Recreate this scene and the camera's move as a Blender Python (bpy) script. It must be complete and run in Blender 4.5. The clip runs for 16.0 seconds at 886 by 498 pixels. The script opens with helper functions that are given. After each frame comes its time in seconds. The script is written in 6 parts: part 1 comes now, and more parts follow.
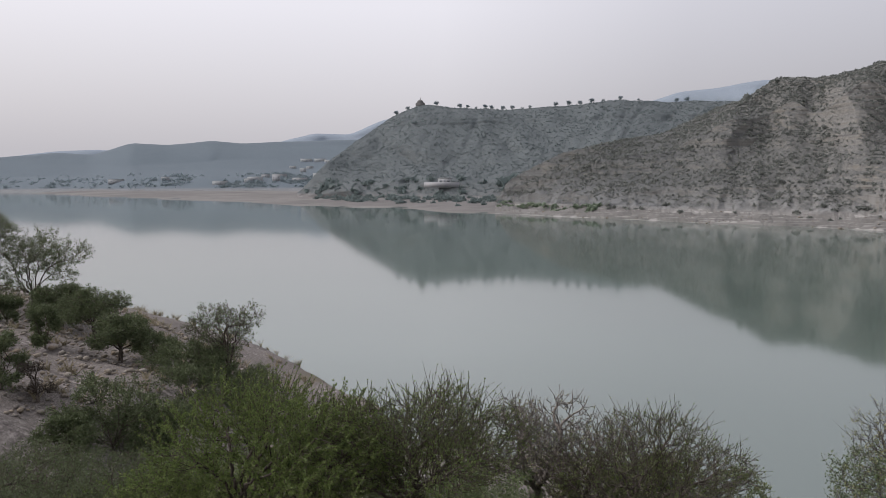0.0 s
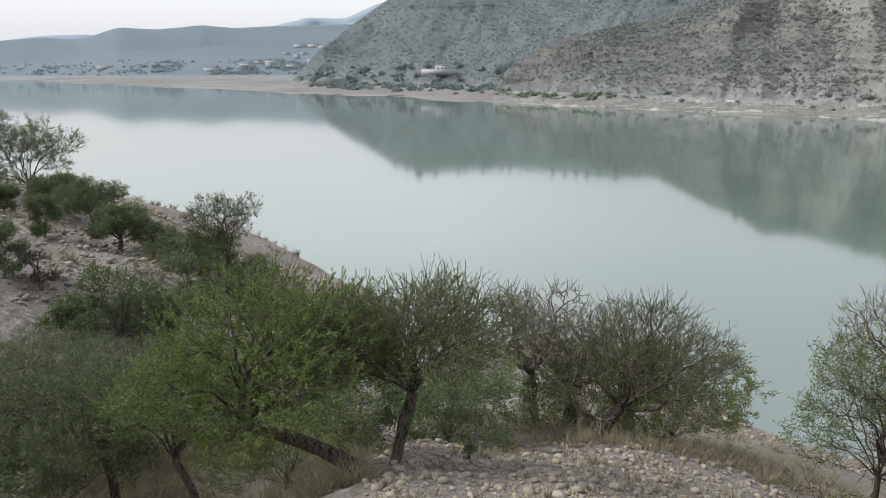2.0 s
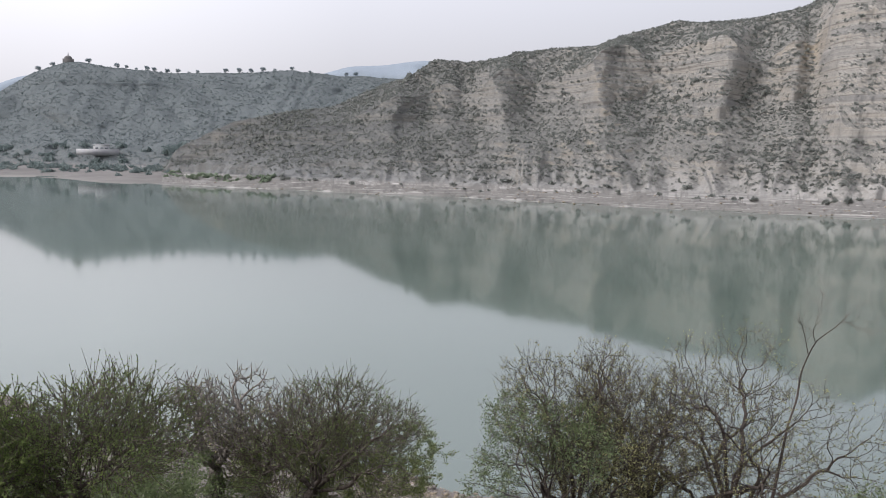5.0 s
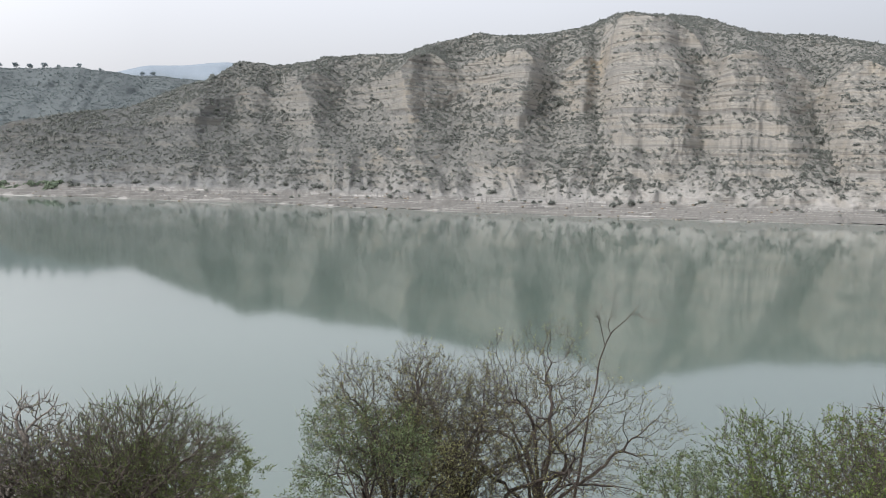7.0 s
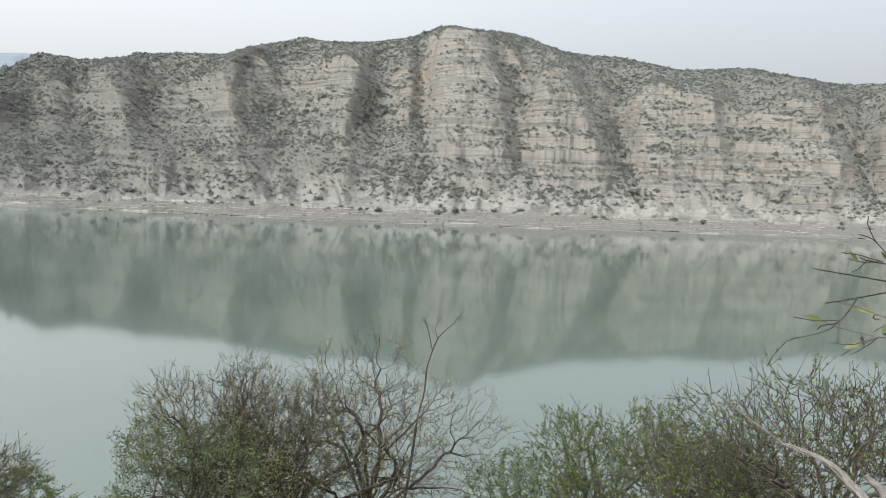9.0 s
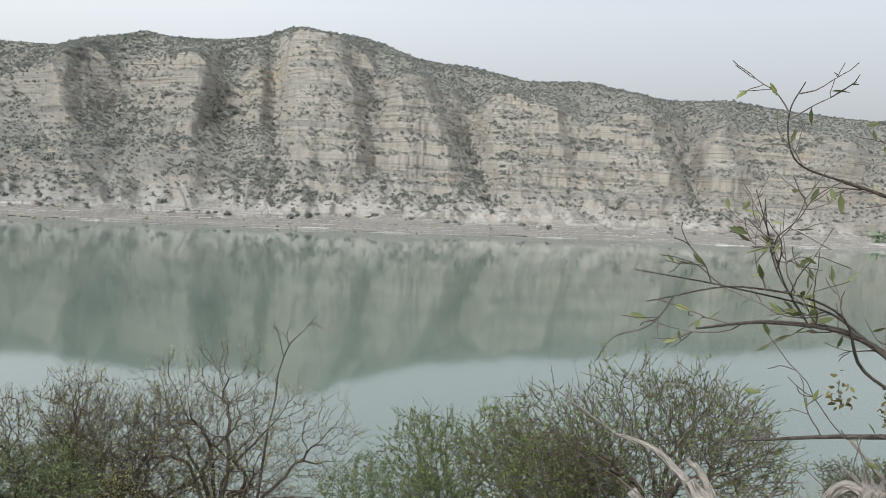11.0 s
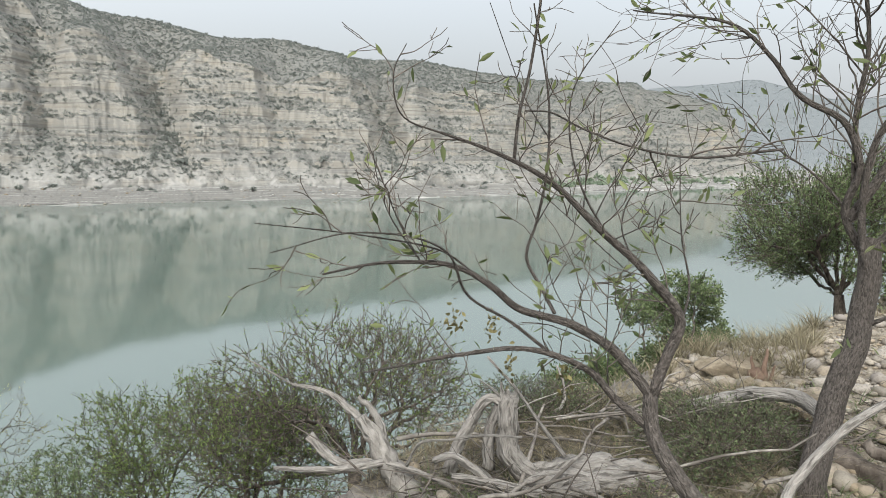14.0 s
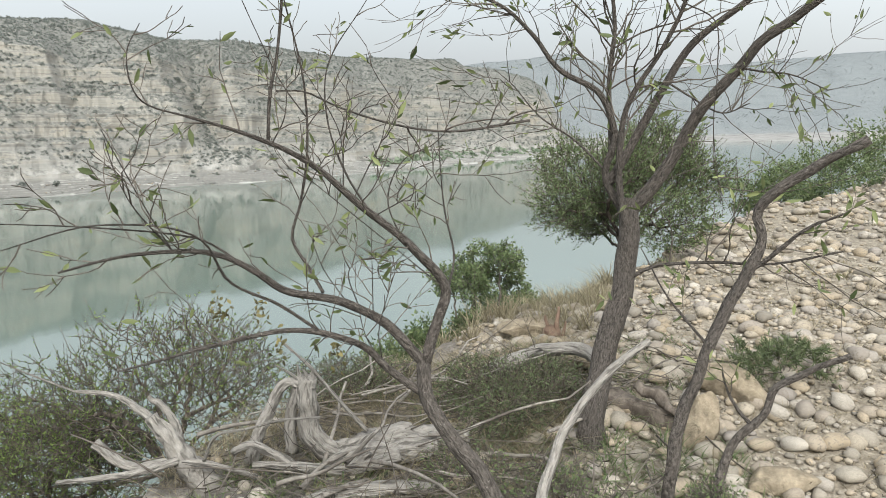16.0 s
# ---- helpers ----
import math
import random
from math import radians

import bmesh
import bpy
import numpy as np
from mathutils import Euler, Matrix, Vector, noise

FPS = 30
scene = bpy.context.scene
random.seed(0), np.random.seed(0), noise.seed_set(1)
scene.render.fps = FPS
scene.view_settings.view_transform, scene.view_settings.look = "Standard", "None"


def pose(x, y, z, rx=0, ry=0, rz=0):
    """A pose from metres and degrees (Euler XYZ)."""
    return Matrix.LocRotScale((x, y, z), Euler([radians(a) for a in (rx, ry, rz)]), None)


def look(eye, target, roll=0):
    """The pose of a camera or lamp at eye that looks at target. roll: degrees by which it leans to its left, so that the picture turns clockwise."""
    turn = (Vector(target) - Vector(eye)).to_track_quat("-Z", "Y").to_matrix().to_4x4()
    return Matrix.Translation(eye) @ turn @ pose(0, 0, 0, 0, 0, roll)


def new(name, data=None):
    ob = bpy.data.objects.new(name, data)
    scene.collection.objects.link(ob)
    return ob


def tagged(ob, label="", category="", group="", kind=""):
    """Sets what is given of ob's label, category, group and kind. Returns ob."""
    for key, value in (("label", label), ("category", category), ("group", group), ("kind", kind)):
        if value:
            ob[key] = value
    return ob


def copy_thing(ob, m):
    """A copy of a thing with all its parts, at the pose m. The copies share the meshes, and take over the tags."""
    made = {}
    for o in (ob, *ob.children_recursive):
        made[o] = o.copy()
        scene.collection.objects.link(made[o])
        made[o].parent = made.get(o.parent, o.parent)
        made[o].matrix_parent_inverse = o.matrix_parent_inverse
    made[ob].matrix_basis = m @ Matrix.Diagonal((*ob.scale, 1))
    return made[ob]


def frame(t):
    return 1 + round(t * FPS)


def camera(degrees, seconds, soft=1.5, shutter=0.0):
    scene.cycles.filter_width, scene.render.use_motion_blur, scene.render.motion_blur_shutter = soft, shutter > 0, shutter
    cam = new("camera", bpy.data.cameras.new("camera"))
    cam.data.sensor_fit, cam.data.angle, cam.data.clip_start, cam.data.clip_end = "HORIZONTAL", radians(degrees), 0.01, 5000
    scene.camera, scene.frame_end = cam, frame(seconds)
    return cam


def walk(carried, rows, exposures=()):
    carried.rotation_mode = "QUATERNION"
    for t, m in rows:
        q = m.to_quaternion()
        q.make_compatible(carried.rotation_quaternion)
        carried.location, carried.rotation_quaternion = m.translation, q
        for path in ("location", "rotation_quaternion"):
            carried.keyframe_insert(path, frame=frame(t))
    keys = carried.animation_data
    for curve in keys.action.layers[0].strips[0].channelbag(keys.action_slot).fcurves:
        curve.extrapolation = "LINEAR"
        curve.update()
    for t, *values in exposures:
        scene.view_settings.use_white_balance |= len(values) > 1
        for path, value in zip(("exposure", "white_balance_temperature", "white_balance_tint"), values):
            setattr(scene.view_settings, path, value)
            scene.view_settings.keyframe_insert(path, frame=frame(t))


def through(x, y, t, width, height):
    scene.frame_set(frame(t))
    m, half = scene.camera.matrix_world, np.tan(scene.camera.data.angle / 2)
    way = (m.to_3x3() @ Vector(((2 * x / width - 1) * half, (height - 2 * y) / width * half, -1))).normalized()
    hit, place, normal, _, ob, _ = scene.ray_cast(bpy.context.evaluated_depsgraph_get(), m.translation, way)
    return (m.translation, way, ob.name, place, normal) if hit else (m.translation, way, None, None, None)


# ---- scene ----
cam = camera(61.3, 16.0, 0.75)
walk(cam, [
    (0.0, pose(-0.000, 0.000, 14.0, 84.80, 0.40, -0.04)),
    (0.5, pose(-0.000, 0.000, 14.0, 82.61, 0.67, 0.74)),
    (1.0, pose(-0.000, 0.000, 14.0, 79.82, 0.54, 2.66)),
    (1.5, pose(-0.000, 0.000, 14.0, 77.12, 0.43, 2.47)),
    (2.0, pose(-0.000, 0.000, 14.0, 76.40, 0.28, -0.23)),
    (2.5, pose(-0.000, 0.000, 14.0, 78.18, -0.52, -4.57)),
    (3.0, pose(-0.000, 0.000, 14.0, 79.90, -1.32, -8.92)),
    (3.5, pose(-0.000, 0.000, 14.0, 81.84, -1.43, -12.42)),
    (4.0, pose(-0.000, 0.000, 14.0, 82.29, -1.35, -15.94)),
    (4.5, pose(-0.000, 0.020, 14.0, 82.07, -0.97, -19.59)),
    (5.0, pose(-0.000, 0.040, 14.0, 82.70, -0.89, -24.52)),
    (7.5, pose(-0.000, 0.100, 14.0, 83.49, -1.51, -42.33)),
    (8.0, pose(-0.000, 0.110, 14.0, 83.81, -1.87, -46.11)),
    (8.5, pose(-0.000, 0.110, 14.0, 83.99, -1.97, -49.11)),
    (9.0, pose(-0.000, 0.110, 14.0, 84.28, -2.25, -52.00)),
    (11.5, pose(-0.000, 0.060, 14.0, 84.92, -2.79, -66.00)),
    (12.0, pose(-0.000, 0.020, 14.0, 84.46, -2.31, -69.02)),
    (12.5, pose(-0.000, -0.012, 14.0, 84.03, -2.03, -72.23)),
    (13.0, pose(-0.003, -0.035, 14.0, 83.57, -1.96, -76.23)),
    (13.5, pose(-0.007, -0.080, 14.0, 83.27, -1.67, -80.74)),
    (14.0, pose(-0.012, -0.137, 14.0, 82.89, -1.05, -85.44)),
    (14.5, pose(-0.022, -0.250, 14.0, 82.94, -0.50, -90.43)),
    (15.0, pose(-0.029, -0.325, 14.0, 82.32, 0.38, -94.62)),
    (15.5, pose(-0.030, -0.330, 14.0, 81.53, 1.09, -96.90)),
    (16.0, pose(-0.032, -0.350, 14.0, 81.28, 1.30, -98.59)),
], exposures=[(0.0, 0.10, 6280, 17), (0.5, 0.28, 6250, 16), (1.0, 0.54, 6220, 17), (1.5, 0.74, 6200, 11), (2.5, 0.72, 6200, 10), (3.2, 0.56, 6190, 16), (5.0, 0.56, 6190, 16), (9.0, 0.79, 6270, 8), (11.5, 0.74, 6270, 8), (12.5, 0.79, 6280, 8.5), (14.0, 0.93, 6250, 6.5), (16.0, 1.03, 6280, 5)])

# ---- world and sun ----
SUN_AZ, SUN_EL = -88.0, 44.0
world = bpy.data.worlds.new("overcast_sky")
scene.world = world
world.use_nodes = True
wn, wl = world.node_tree.nodes, world.node_tree.links
sky = wn.new("ShaderNodeTexSky")
sky.sky_type, sky.sun_disc = "NISHITA", False
sky.sun_elevation, sky.sun_rotation = radians(SUN_EL), radians(SUN_AZ)
sky.dust_density, sky.air_density, sky.ozone_density = 8.0, 1.5, 1.0
veil = wn.new("ShaderNodeMix")          # thin even cloud over the whole sky
veil.data_type = "RGBA"
veil.inputs["Factor"].default_value = 0.76
side = wn.new("ShaderNodeTexGradient")   # the cloud is brighter on the sun's side
fall = wn.new("ShaderNodeValToRGB")
fall.color_ramp.elements[0].position, fall.color_ramp.elements[0].color = 0.0, (0, 0, 0, 1)
fall.color_ramp.elements[1].position, fall.color_ramp.elements[1].color = 1.0, (1, 1, 1, 1)
fall.color_ramp.elements.new(0.3).color = (0.46, 0.46, 0.46, 1)
fall.color_ramp.elements.new(0.7).color = (0.7, 0.7, 0.7, 1)
cloud = wn.new("ShaderNodeMix")
cloud.data_type = "RGBA"
cloud.inputs["A"].default_value, cloud.inputs["B"].default_value = (9.3, 9.25, 9.25, 1), (4.85, 4.9, 5.13, 1)
wl.new(side.outputs["Fac"], fall.inputs["Fac"])
wl.new(fall.outputs["Color"], cloud.inputs["Factor"])
way = wn.new("ShaderNodeTexCoord")       # and thinner haze low down than the cloud higher up
split = wn.new("ShaderNodeSeparateXYZ")
up_ramp = wn.new("ShaderNodeValToRGB")
up_ramp.color_ramp.elements[0].position, up_ramp.color_ramp.elements[0].color = 0.04, (0.68, 0.68, 0.68, 1)
up_ramp.color_ramp.elements[1].position, up_ramp.color_ramp.elements[1].color = 0.22, (1, 1, 1, 1)
layer = wn.new("ShaderNodeMix")
layer.data_type, layer.blend_type = "RGBA", "MULTIPLY"
layer.inputs["Factor"].default_value = 1.0
wl.new(way.outputs["Generated"], split.inputs[0])
wl.new(split.outputs["Z"], up_ramp.inputs["Fac"])
wl.new(cloud.outputs["Result"], layer.inputs["A"])
wl.new(up_ramp.outputs["Color"], layer.inputs["B"])
wl.new(layer.outputs["Result"], veil.inputs["B"])
wl.new(sky.outputs[0], veil.inputs["A"])
back = wn["Background"]
back.inputs["Strength"].default_value = 0.1
wl.new(veil.outputs["Result"], back.inputs["Color"])
lamp = bpy.data.lights.new("sun", "SUN")
lamp.energy, lamp.angle, lamp.color = 2.1, radians(16), (1.0, 0.97, 0.93)
sun = new("sun", lamp)
sun.matrix_world = look((0, 0, 100), (-math.sin(radians(SUN_AZ)) * 100, -math.cos(radians(SUN_AZ)) * 100, 100 - 100 * math.tan(radians(SUN_EL))))


# ---- material helpers ----
def material(name, rough=0.9):
    m = bpy.data.materials.new(name)
    m.use_nodes = True
    b = m.node_tree.nodes["Principled BSDF"]
    b.inputs["Roughness"].default_value = rough
    b.inputs["Specular IOR Level"].default_value = 0.25
    return m, m.node_tree, b


def node(nt, kind, **values):
    n = nt.nodes.new(kind)
    for key, v in values.items():
        n.inputs[key].default_value = v
    return n


def coords(nt, scale=(1, 1, 1)):
    tc = nt.nodes.new("ShaderNodeTexCoord")
    mp = node(nt, "ShaderNodeMapping", Scale=scale)
    nt.links.new(tc.outputs["Object"], mp.inputs["Vector"])
    return mp.outputs[0]


def noise_of(nt, scale, detail=4.0, vec=None, rough=0.55, distortion=0.0):
    n = node(nt, "ShaderNodeTexNoise", Scale=scale, Detail=detail, Roughness=rough, Distortion=distortion)
    if vec is not None:
        nt.links.new(vec, n.inputs["Vector"])
    return n.outputs["Fac"]


def ramp(nt, fac, stops):
    n = nt.nodes.new("ShaderNodeValToRGB")
    e = n.color_ramp.elements
    while len(e) < len(stops):
        e.new(0.5)
    for el, (p, c) in zip(e, stops):
        el.position, el.color = p, (*c, 1) if len(c) == 3 else c
    nt.links.new(fac, n.inputs["Fac"])
    return n.outputs["Color"]


def mix(nt, fac, a, b, mode="MIX"):
    n = nt.nodes.new("ShaderNodeMix")
    n.data_type, n.blend_type = "RGBA", mode
    for sock, v in ((n.inputs["Factor"], fac), (n.inputs["A"], a), (n.inputs["B"], b)):
        if isinstance(v, bpy.types.NodeSocket):
            nt.links.new(v, sock)
        elif isinstance(v, (int, float)):
            sock.default_value = v
        else:
            sock.default_value = (*v, 1)
    return n.outputs["Result"]


def bump(nt, bsdf, height, strength=0.5, distance=0.1):
    n = node(nt, "ShaderNodeBump", Strength=strength, Distance=distance)
    nt.links.new(height, n.inputs["Height"])
    nt.links.new(n.outputs[0], bsdf.inputs["Normal"])


def upness(nt):
    g = nt.nodes.new("ShaderNodeNewGeometry")
    s = nt.nodes.new("ShaderNodeSeparateXYZ")
    nt.links.new(g.outputs["True Normal"], s.inputs[0])
    return s.outputs["Z"]


def height_of(nt):
    tc = nt.nodes.new("ShaderNodeTexCoord")
    s = nt.nodes.new("ShaderNodeSeparateXYZ")
    nt.links.new(tc.outputs["Object"], s.inputs[0])
    return s.outputs["Z"]


def remap(nt, v, lo, hi):
    n = node(nt, "ShaderNodeMapRange")
    n.inputs["From Min"].default_value, n.inputs["From Max"].default_value = lo, hi
    nt.links.new(v, n.inputs["Value"])
    return n.outputs[0]


def cliff_material(name, light, dark, warm, soil, white, top, mud, bank):
    """Layered soft rock: bands that follow the height, soil where it lies flat, pale washed rock near the water."""
    m, nt, b = material(name, 0.95)
    bands = noise_of(nt, 1.0, 5.0, coords(nt, (0.005, 0.005, 0.26)), 0.7)
    col = ramp(nt, bands, [(0.34, dark), (0.42, light), (0.455, dark), (0.49, warm), (0.53, light), (0.57, dark), (0.60, light), (0.68, warm)])
    blot = noise_of(nt, 0.09, 6.0, coords(nt), 0.6)
    col = mix(nt, remap(nt, blot, 0.48, 0.80), col, warm)
    streak = noise_of(nt, 1.0, 4.0, coords(nt, (0.35, 0.35, 0.03)))
    col = mix(nt, remap(nt, streak, 0.50, 0.75), col, dark)
    fine = noise_of(nt, 0.9, 6.0, coords(nt), 0.7)
    ground = ramp(nt, fine, [(0.34, [c * 0.8 for c in soil]), (0.5, soil), (0.66, [min(1, c * 1.3) for c in soil])])
    col = mix(nt, remap(nt, upness(nt), 0.45, 0.66), col, ground)
    rubble = noise_of(nt, 0.22, 6.0, coords(nt, (1, 1, 0.5)), 0.7)
    low = remap(nt, height_of(nt), top, 0.5)
    mul = nt.nodes.new("ShaderNodeMath")
    mul.operation = "MULTIPLY"
    nt.links.new(low, mul.inputs[0])
    nt.links.new(remap(nt, rubble, 0.42, 0.62), mul.inputs[1])
    col = mix(nt, mul.outputs[0], col, white)
    beds = noise_of(nt, 1.0, 6.0, coords(nt, (0.05, 0.05, 1.5)), 0.75)
    flat = ramp(nt, beds, [(0.38, [c * 0.55 for c in mud]), (0.46, [c * 0.88 for c in mud]), (0.52, mud), (0.60, [c * 1.12 for c in mud])])
    # Steep ledge faces darkened: shade under the ledges put into the mud colour
    flat = mix(nt, remap(nt, upness(nt), 0.93, 0.65), flat, [c * 0.52 for c in mud])
    col = mix(nt, remap(nt, height_of(nt), bank * 1.25, bank * 0.8), col, flat)
    nt.links.new(col, b.inputs["Base Color"])
    bump(nt, b, fine, 0.55, 0.7)
    return m


def bedded_rock():
    """Bedded tan rock, grey soil where it lies flat, pale washed ribs low down and grey beds at the water."""
    m, nt, b = material("layered_rock", 0.95)
    tan, pale, grey = (0.24, 0.224, 0.194), (0.262, 0.253, 0.23), (0.182, 0.18, 0.171)
    bands = noise_of(nt, 1.0, 4.0, coords(nt, (0.004, 0.004, 0.2)), 0.6)
    col = ramp(nt, bands, [(0.36, grey), (0.44, pale), (0.5, tan), (0.56, pale), (0.64, grey)])
    thin = noise_of(nt, 1.0, 5.0, coords(nt, (0.02, 0.02, 1.3)), 0.7)
    col = mix(nt, remap(nt, thin, 0.47, 0.38), col, (0.14, 0.132, 0.118))
    blot = noise_of(nt, 0.035, 5.0, coords(nt), 0.6)
    col = mix(nt, remap(nt, blot, 0.55, 0.75), col, (0.285, 0.25, 0.196))
    wash = noise_of(nt, 1.0, 5.0, coords(nt, (0.22, 0.22, 0.025)), 0.65)
    col = mix(nt, remap(nt, wash, 0.52, 0.74), col, (0.178, 0.174, 0.163))
    pos = nt.nodes.new("ShaderNodeSeparateXYZ")
    nt.links.new(coords(nt), pos.inputs[0])
    fine = noise_of(nt, 0.9, 6.0, coords(nt), 0.7)
    soil = ramp(nt, fine, [(0.34, (0.108, 0.109, 0.1)), (0.5, (0.15, 0.149, 0.137)), (0.64, (0.21, 0.205, 0.188))])
    col = mix(nt, remap(nt, upness(nt), 0.42, 0.66), col, soil)
    rubble = noise_of(nt, 0.16, 5.0, coords(nt, (1, 1, 0.4)), 0.65)
    mul = nt.nodes.new("ShaderNodeMath")
    mul.operation = "MULTIPLY"
    nt.links.new(remap(nt, height_of(nt), 15, 3), mul.inputs[0])
    nt.links.new(remap(nt, rubble, 0.42, 0.58), mul.inputs[1])
    col = mix(nt, mul.outputs[0], col, (0.315, 0.307, 0.287))
    # Rock, soil and rubble turn darker and bluer towards lower x
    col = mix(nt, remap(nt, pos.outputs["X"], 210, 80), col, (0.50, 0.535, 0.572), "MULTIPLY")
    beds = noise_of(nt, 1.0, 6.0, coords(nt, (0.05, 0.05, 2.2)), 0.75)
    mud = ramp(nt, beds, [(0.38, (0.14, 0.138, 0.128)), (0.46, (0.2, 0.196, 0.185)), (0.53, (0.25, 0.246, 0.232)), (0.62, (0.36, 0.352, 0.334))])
    # Bench fronts painted dark to stand for the shade beneath each ledge
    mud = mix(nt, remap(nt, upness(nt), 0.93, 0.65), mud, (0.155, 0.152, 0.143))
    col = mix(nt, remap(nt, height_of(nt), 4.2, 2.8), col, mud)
    nt.links.new(col, b.inputs["Base Color"])
    bump(nt, b, fine, 0.6, 0.7)
    return m


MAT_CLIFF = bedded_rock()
# Far hillsides carry the haze in their rock colours, greyer and bluer than bare rock
MAT_HEAD = cliff_material("hazed_scrub_rock", (0.108, 0.123, 0.127), (0.084, 0.099, 0.104), (0.113, 0.125, 0.123), (0.089, 0.104, 0.107), (0.143, 0.147, 0.143), 16, (0.199, 0.195, 0.190), 4.0)
MAT_FAR = cliff_material("hazed_grey_hill", (0.128, 0.160, 0.179), (0.092, 0.117, 0.136), (0.130, 0.153, 0.167), (0.106, 0.134, 0.153), (0.169, 0.187, 0.199), 8, (0.169, 0.178, 0.181), 5.0)
# Distant ridges: the pale blue is haze painted as base colour
MAT_BLUE = cliff_material("hazed_blue_hill", (0.222, 0.262, 0.298), (0.21, 0.25, 0.29), (0.222, 0.258, 0.29), (0.215, 0.254, 0.294), (0.32, 0.355, 0.39), 1, (0.32, 0.355, 0.39), 1)
MAT_RIGHT = cliff_material("hazed_pale_hill", (0.180, 0.192, 0.201), (0.139, 0.154, 0.165), (0.180, 0.187, 0.187), (0.151, 0.165, 0.172), (0.229, 0.229, 0.224), 14, (0.229, 0.224, 0.216), 6.0)


def plain(name, c1, c2, scale, rough=0.9, relief=0.3, dist=0.02, stretch=(1, 1, 1), detail=5.0):
    m, nt, b = material(name, rough)
    f = noise_of(nt, scale, detail, coords(nt, stretch), 0.65)
    big = noise_of(nt, scale * 0.13, 3.0, coords(nt))
    col = ramp(nt, f, [(0.32, c1), (0.68, c2)])
    col = mix(nt, remap(nt, big, 0.4, 0.7), col, [x * 0.72 for x in c1])
    nt.links.new(col, b.inputs["Base Color"])
    bump(nt, b, f, relief, dist)
    return m


def leafy(name, c1, c2, through=0.25):
    """Leaves: each one its own tone, a little light passing through."""
    m, nt, b = material(name, 0.6)
    g = nt.nodes.new("ShaderNodeNewGeometry")
    col = ramp(nt, g.outputs["Random Per Island"], [(0.0, c1), (0.6, [(a + b2) / 2 for a, b2 in zip(c1, c2)]), (1.0, c2)])
    nt.links.new(col, b.inputs["Base Color"])
    t = nt.nodes.new("ShaderNodeBsdfTranslucent")
    nt.links.new(col, t.inputs["Color"])
    s = node(nt, "ShaderNodeMixShader", Fac=through)
    nt.links.new(b.outputs[0], s.inputs[1])
    nt.links.new(t.outputs[0], s.inputs[2])
    nt.links.new(s.outputs[0], nt.nodes["Material Output"].inputs["Surface"])
    return m


MAT_LEAF = leafy("acacia_leaf", (0.072, 0.104, 0.046), (0.18, 0.218, 0.1), 0.34)
MAT_LEAF_BRIGHT = leafy("fresh_leaf", (0.105, 0.14, 0.045), (0.25, 0.285, 0.105), 0.3)
MAT_LEAF_OLIVE = leafy("olive_green_leaf", (0.08, 0.122, 0.034), (0.2, 0.252, 0.078), 0.4)
MAT_LEAF_DARK = leafy("dark_leaf", (0.064, 0.086, 0.042), (0.145, 0.172, 0.085), 0.3)
MAT_LEAF_DRY = leafy("dry_leaf", (0.13, 0.135, 0.055), (0.28, 0.27, 0.12))
# Hill scrub and groves paled towards grey: the haze is put into leaf colour
MAT_SCRUB = leafy("hazed_scrub_leaf", (0.195, 0.21, 0.193), (0.25, 0.264, 0.242), 0.6)
MAT_SCRUB_FAR = leafy("hazed_far_scrub", (0.168, 0.199, 0.203), (0.185, 0.215, 0.218), 0.6)
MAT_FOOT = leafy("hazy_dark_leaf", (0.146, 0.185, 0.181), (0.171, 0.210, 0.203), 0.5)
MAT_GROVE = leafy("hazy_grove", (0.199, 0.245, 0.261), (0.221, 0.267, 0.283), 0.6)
MAT_EAST_SCRUB = leafy("hazed_east_scrub", (0.225, 0.243, 0.245), (0.241, 0.256, 0.258), 0.6)
MAT_CROP = leafy("green_crop", (0.16, 0.205, 0.145), (0.215, 0.26, 0.185), 0.3)
MAT_GRASS = leafy("dry_grass", (0.15, 0.128, 0.085), (0.32, 0.285, 0.19), 0.3)
def bark_material(name, c1, c2, scale, spots, along=False, deep=0.5, pull=0.25):
    """Bark: cracks along the stem, flaky grain and pale lichen spots."""
    m, nt, b = material(name, 0.95)
    def place(z):
        if not along:
            return coords(nt, (1, 1, z))
        at = nt.nodes.new("ShaderNodeAttribute")
        at.attribute_name = "grain"
        mp = nt.nodes.new("ShaderNodeMapping")
        mp.inputs["Scale"].default_value = (1, 1, z)
        nt.links.new(at.outputs["Vector"], mp.inputs["Vector"])
        return mp.outputs[0]
    grain = noise_of(nt, scale, 8.0, place(max(0.3, pull)), 0.75)
    crack = noise_of(nt, scale * 0.8, 4.0, place(pull), 0.6, 0.4)
    patch = noise_of(nt, scale * 0.16, 5.0, place(0.8), 0.65)
    col = ramp(nt, grain, [(0.40, c1), (0.50, [(p + q) / 2 for p, q in zip(c1, c2)]), (0.60, c2)])
    col = mix(nt, remap(nt, crack, 0.47, 0.38), col, [p * deep for p in c1])
    col = mix(nt, remap(nt, patch, 0.55, 0.72), col, [p * 0.62 for p in c2])
    fleck = noise_of(nt, scale * 1.7, 3.0, coords(nt), 0.5)
    col = mix(nt, remap(nt, fleck, 0.68, 0.74), col, spots)
    nt.links.new(col, b.inputs["Base Color"])
    bump(nt, b, crack, 1.0, 0.025)
    return m


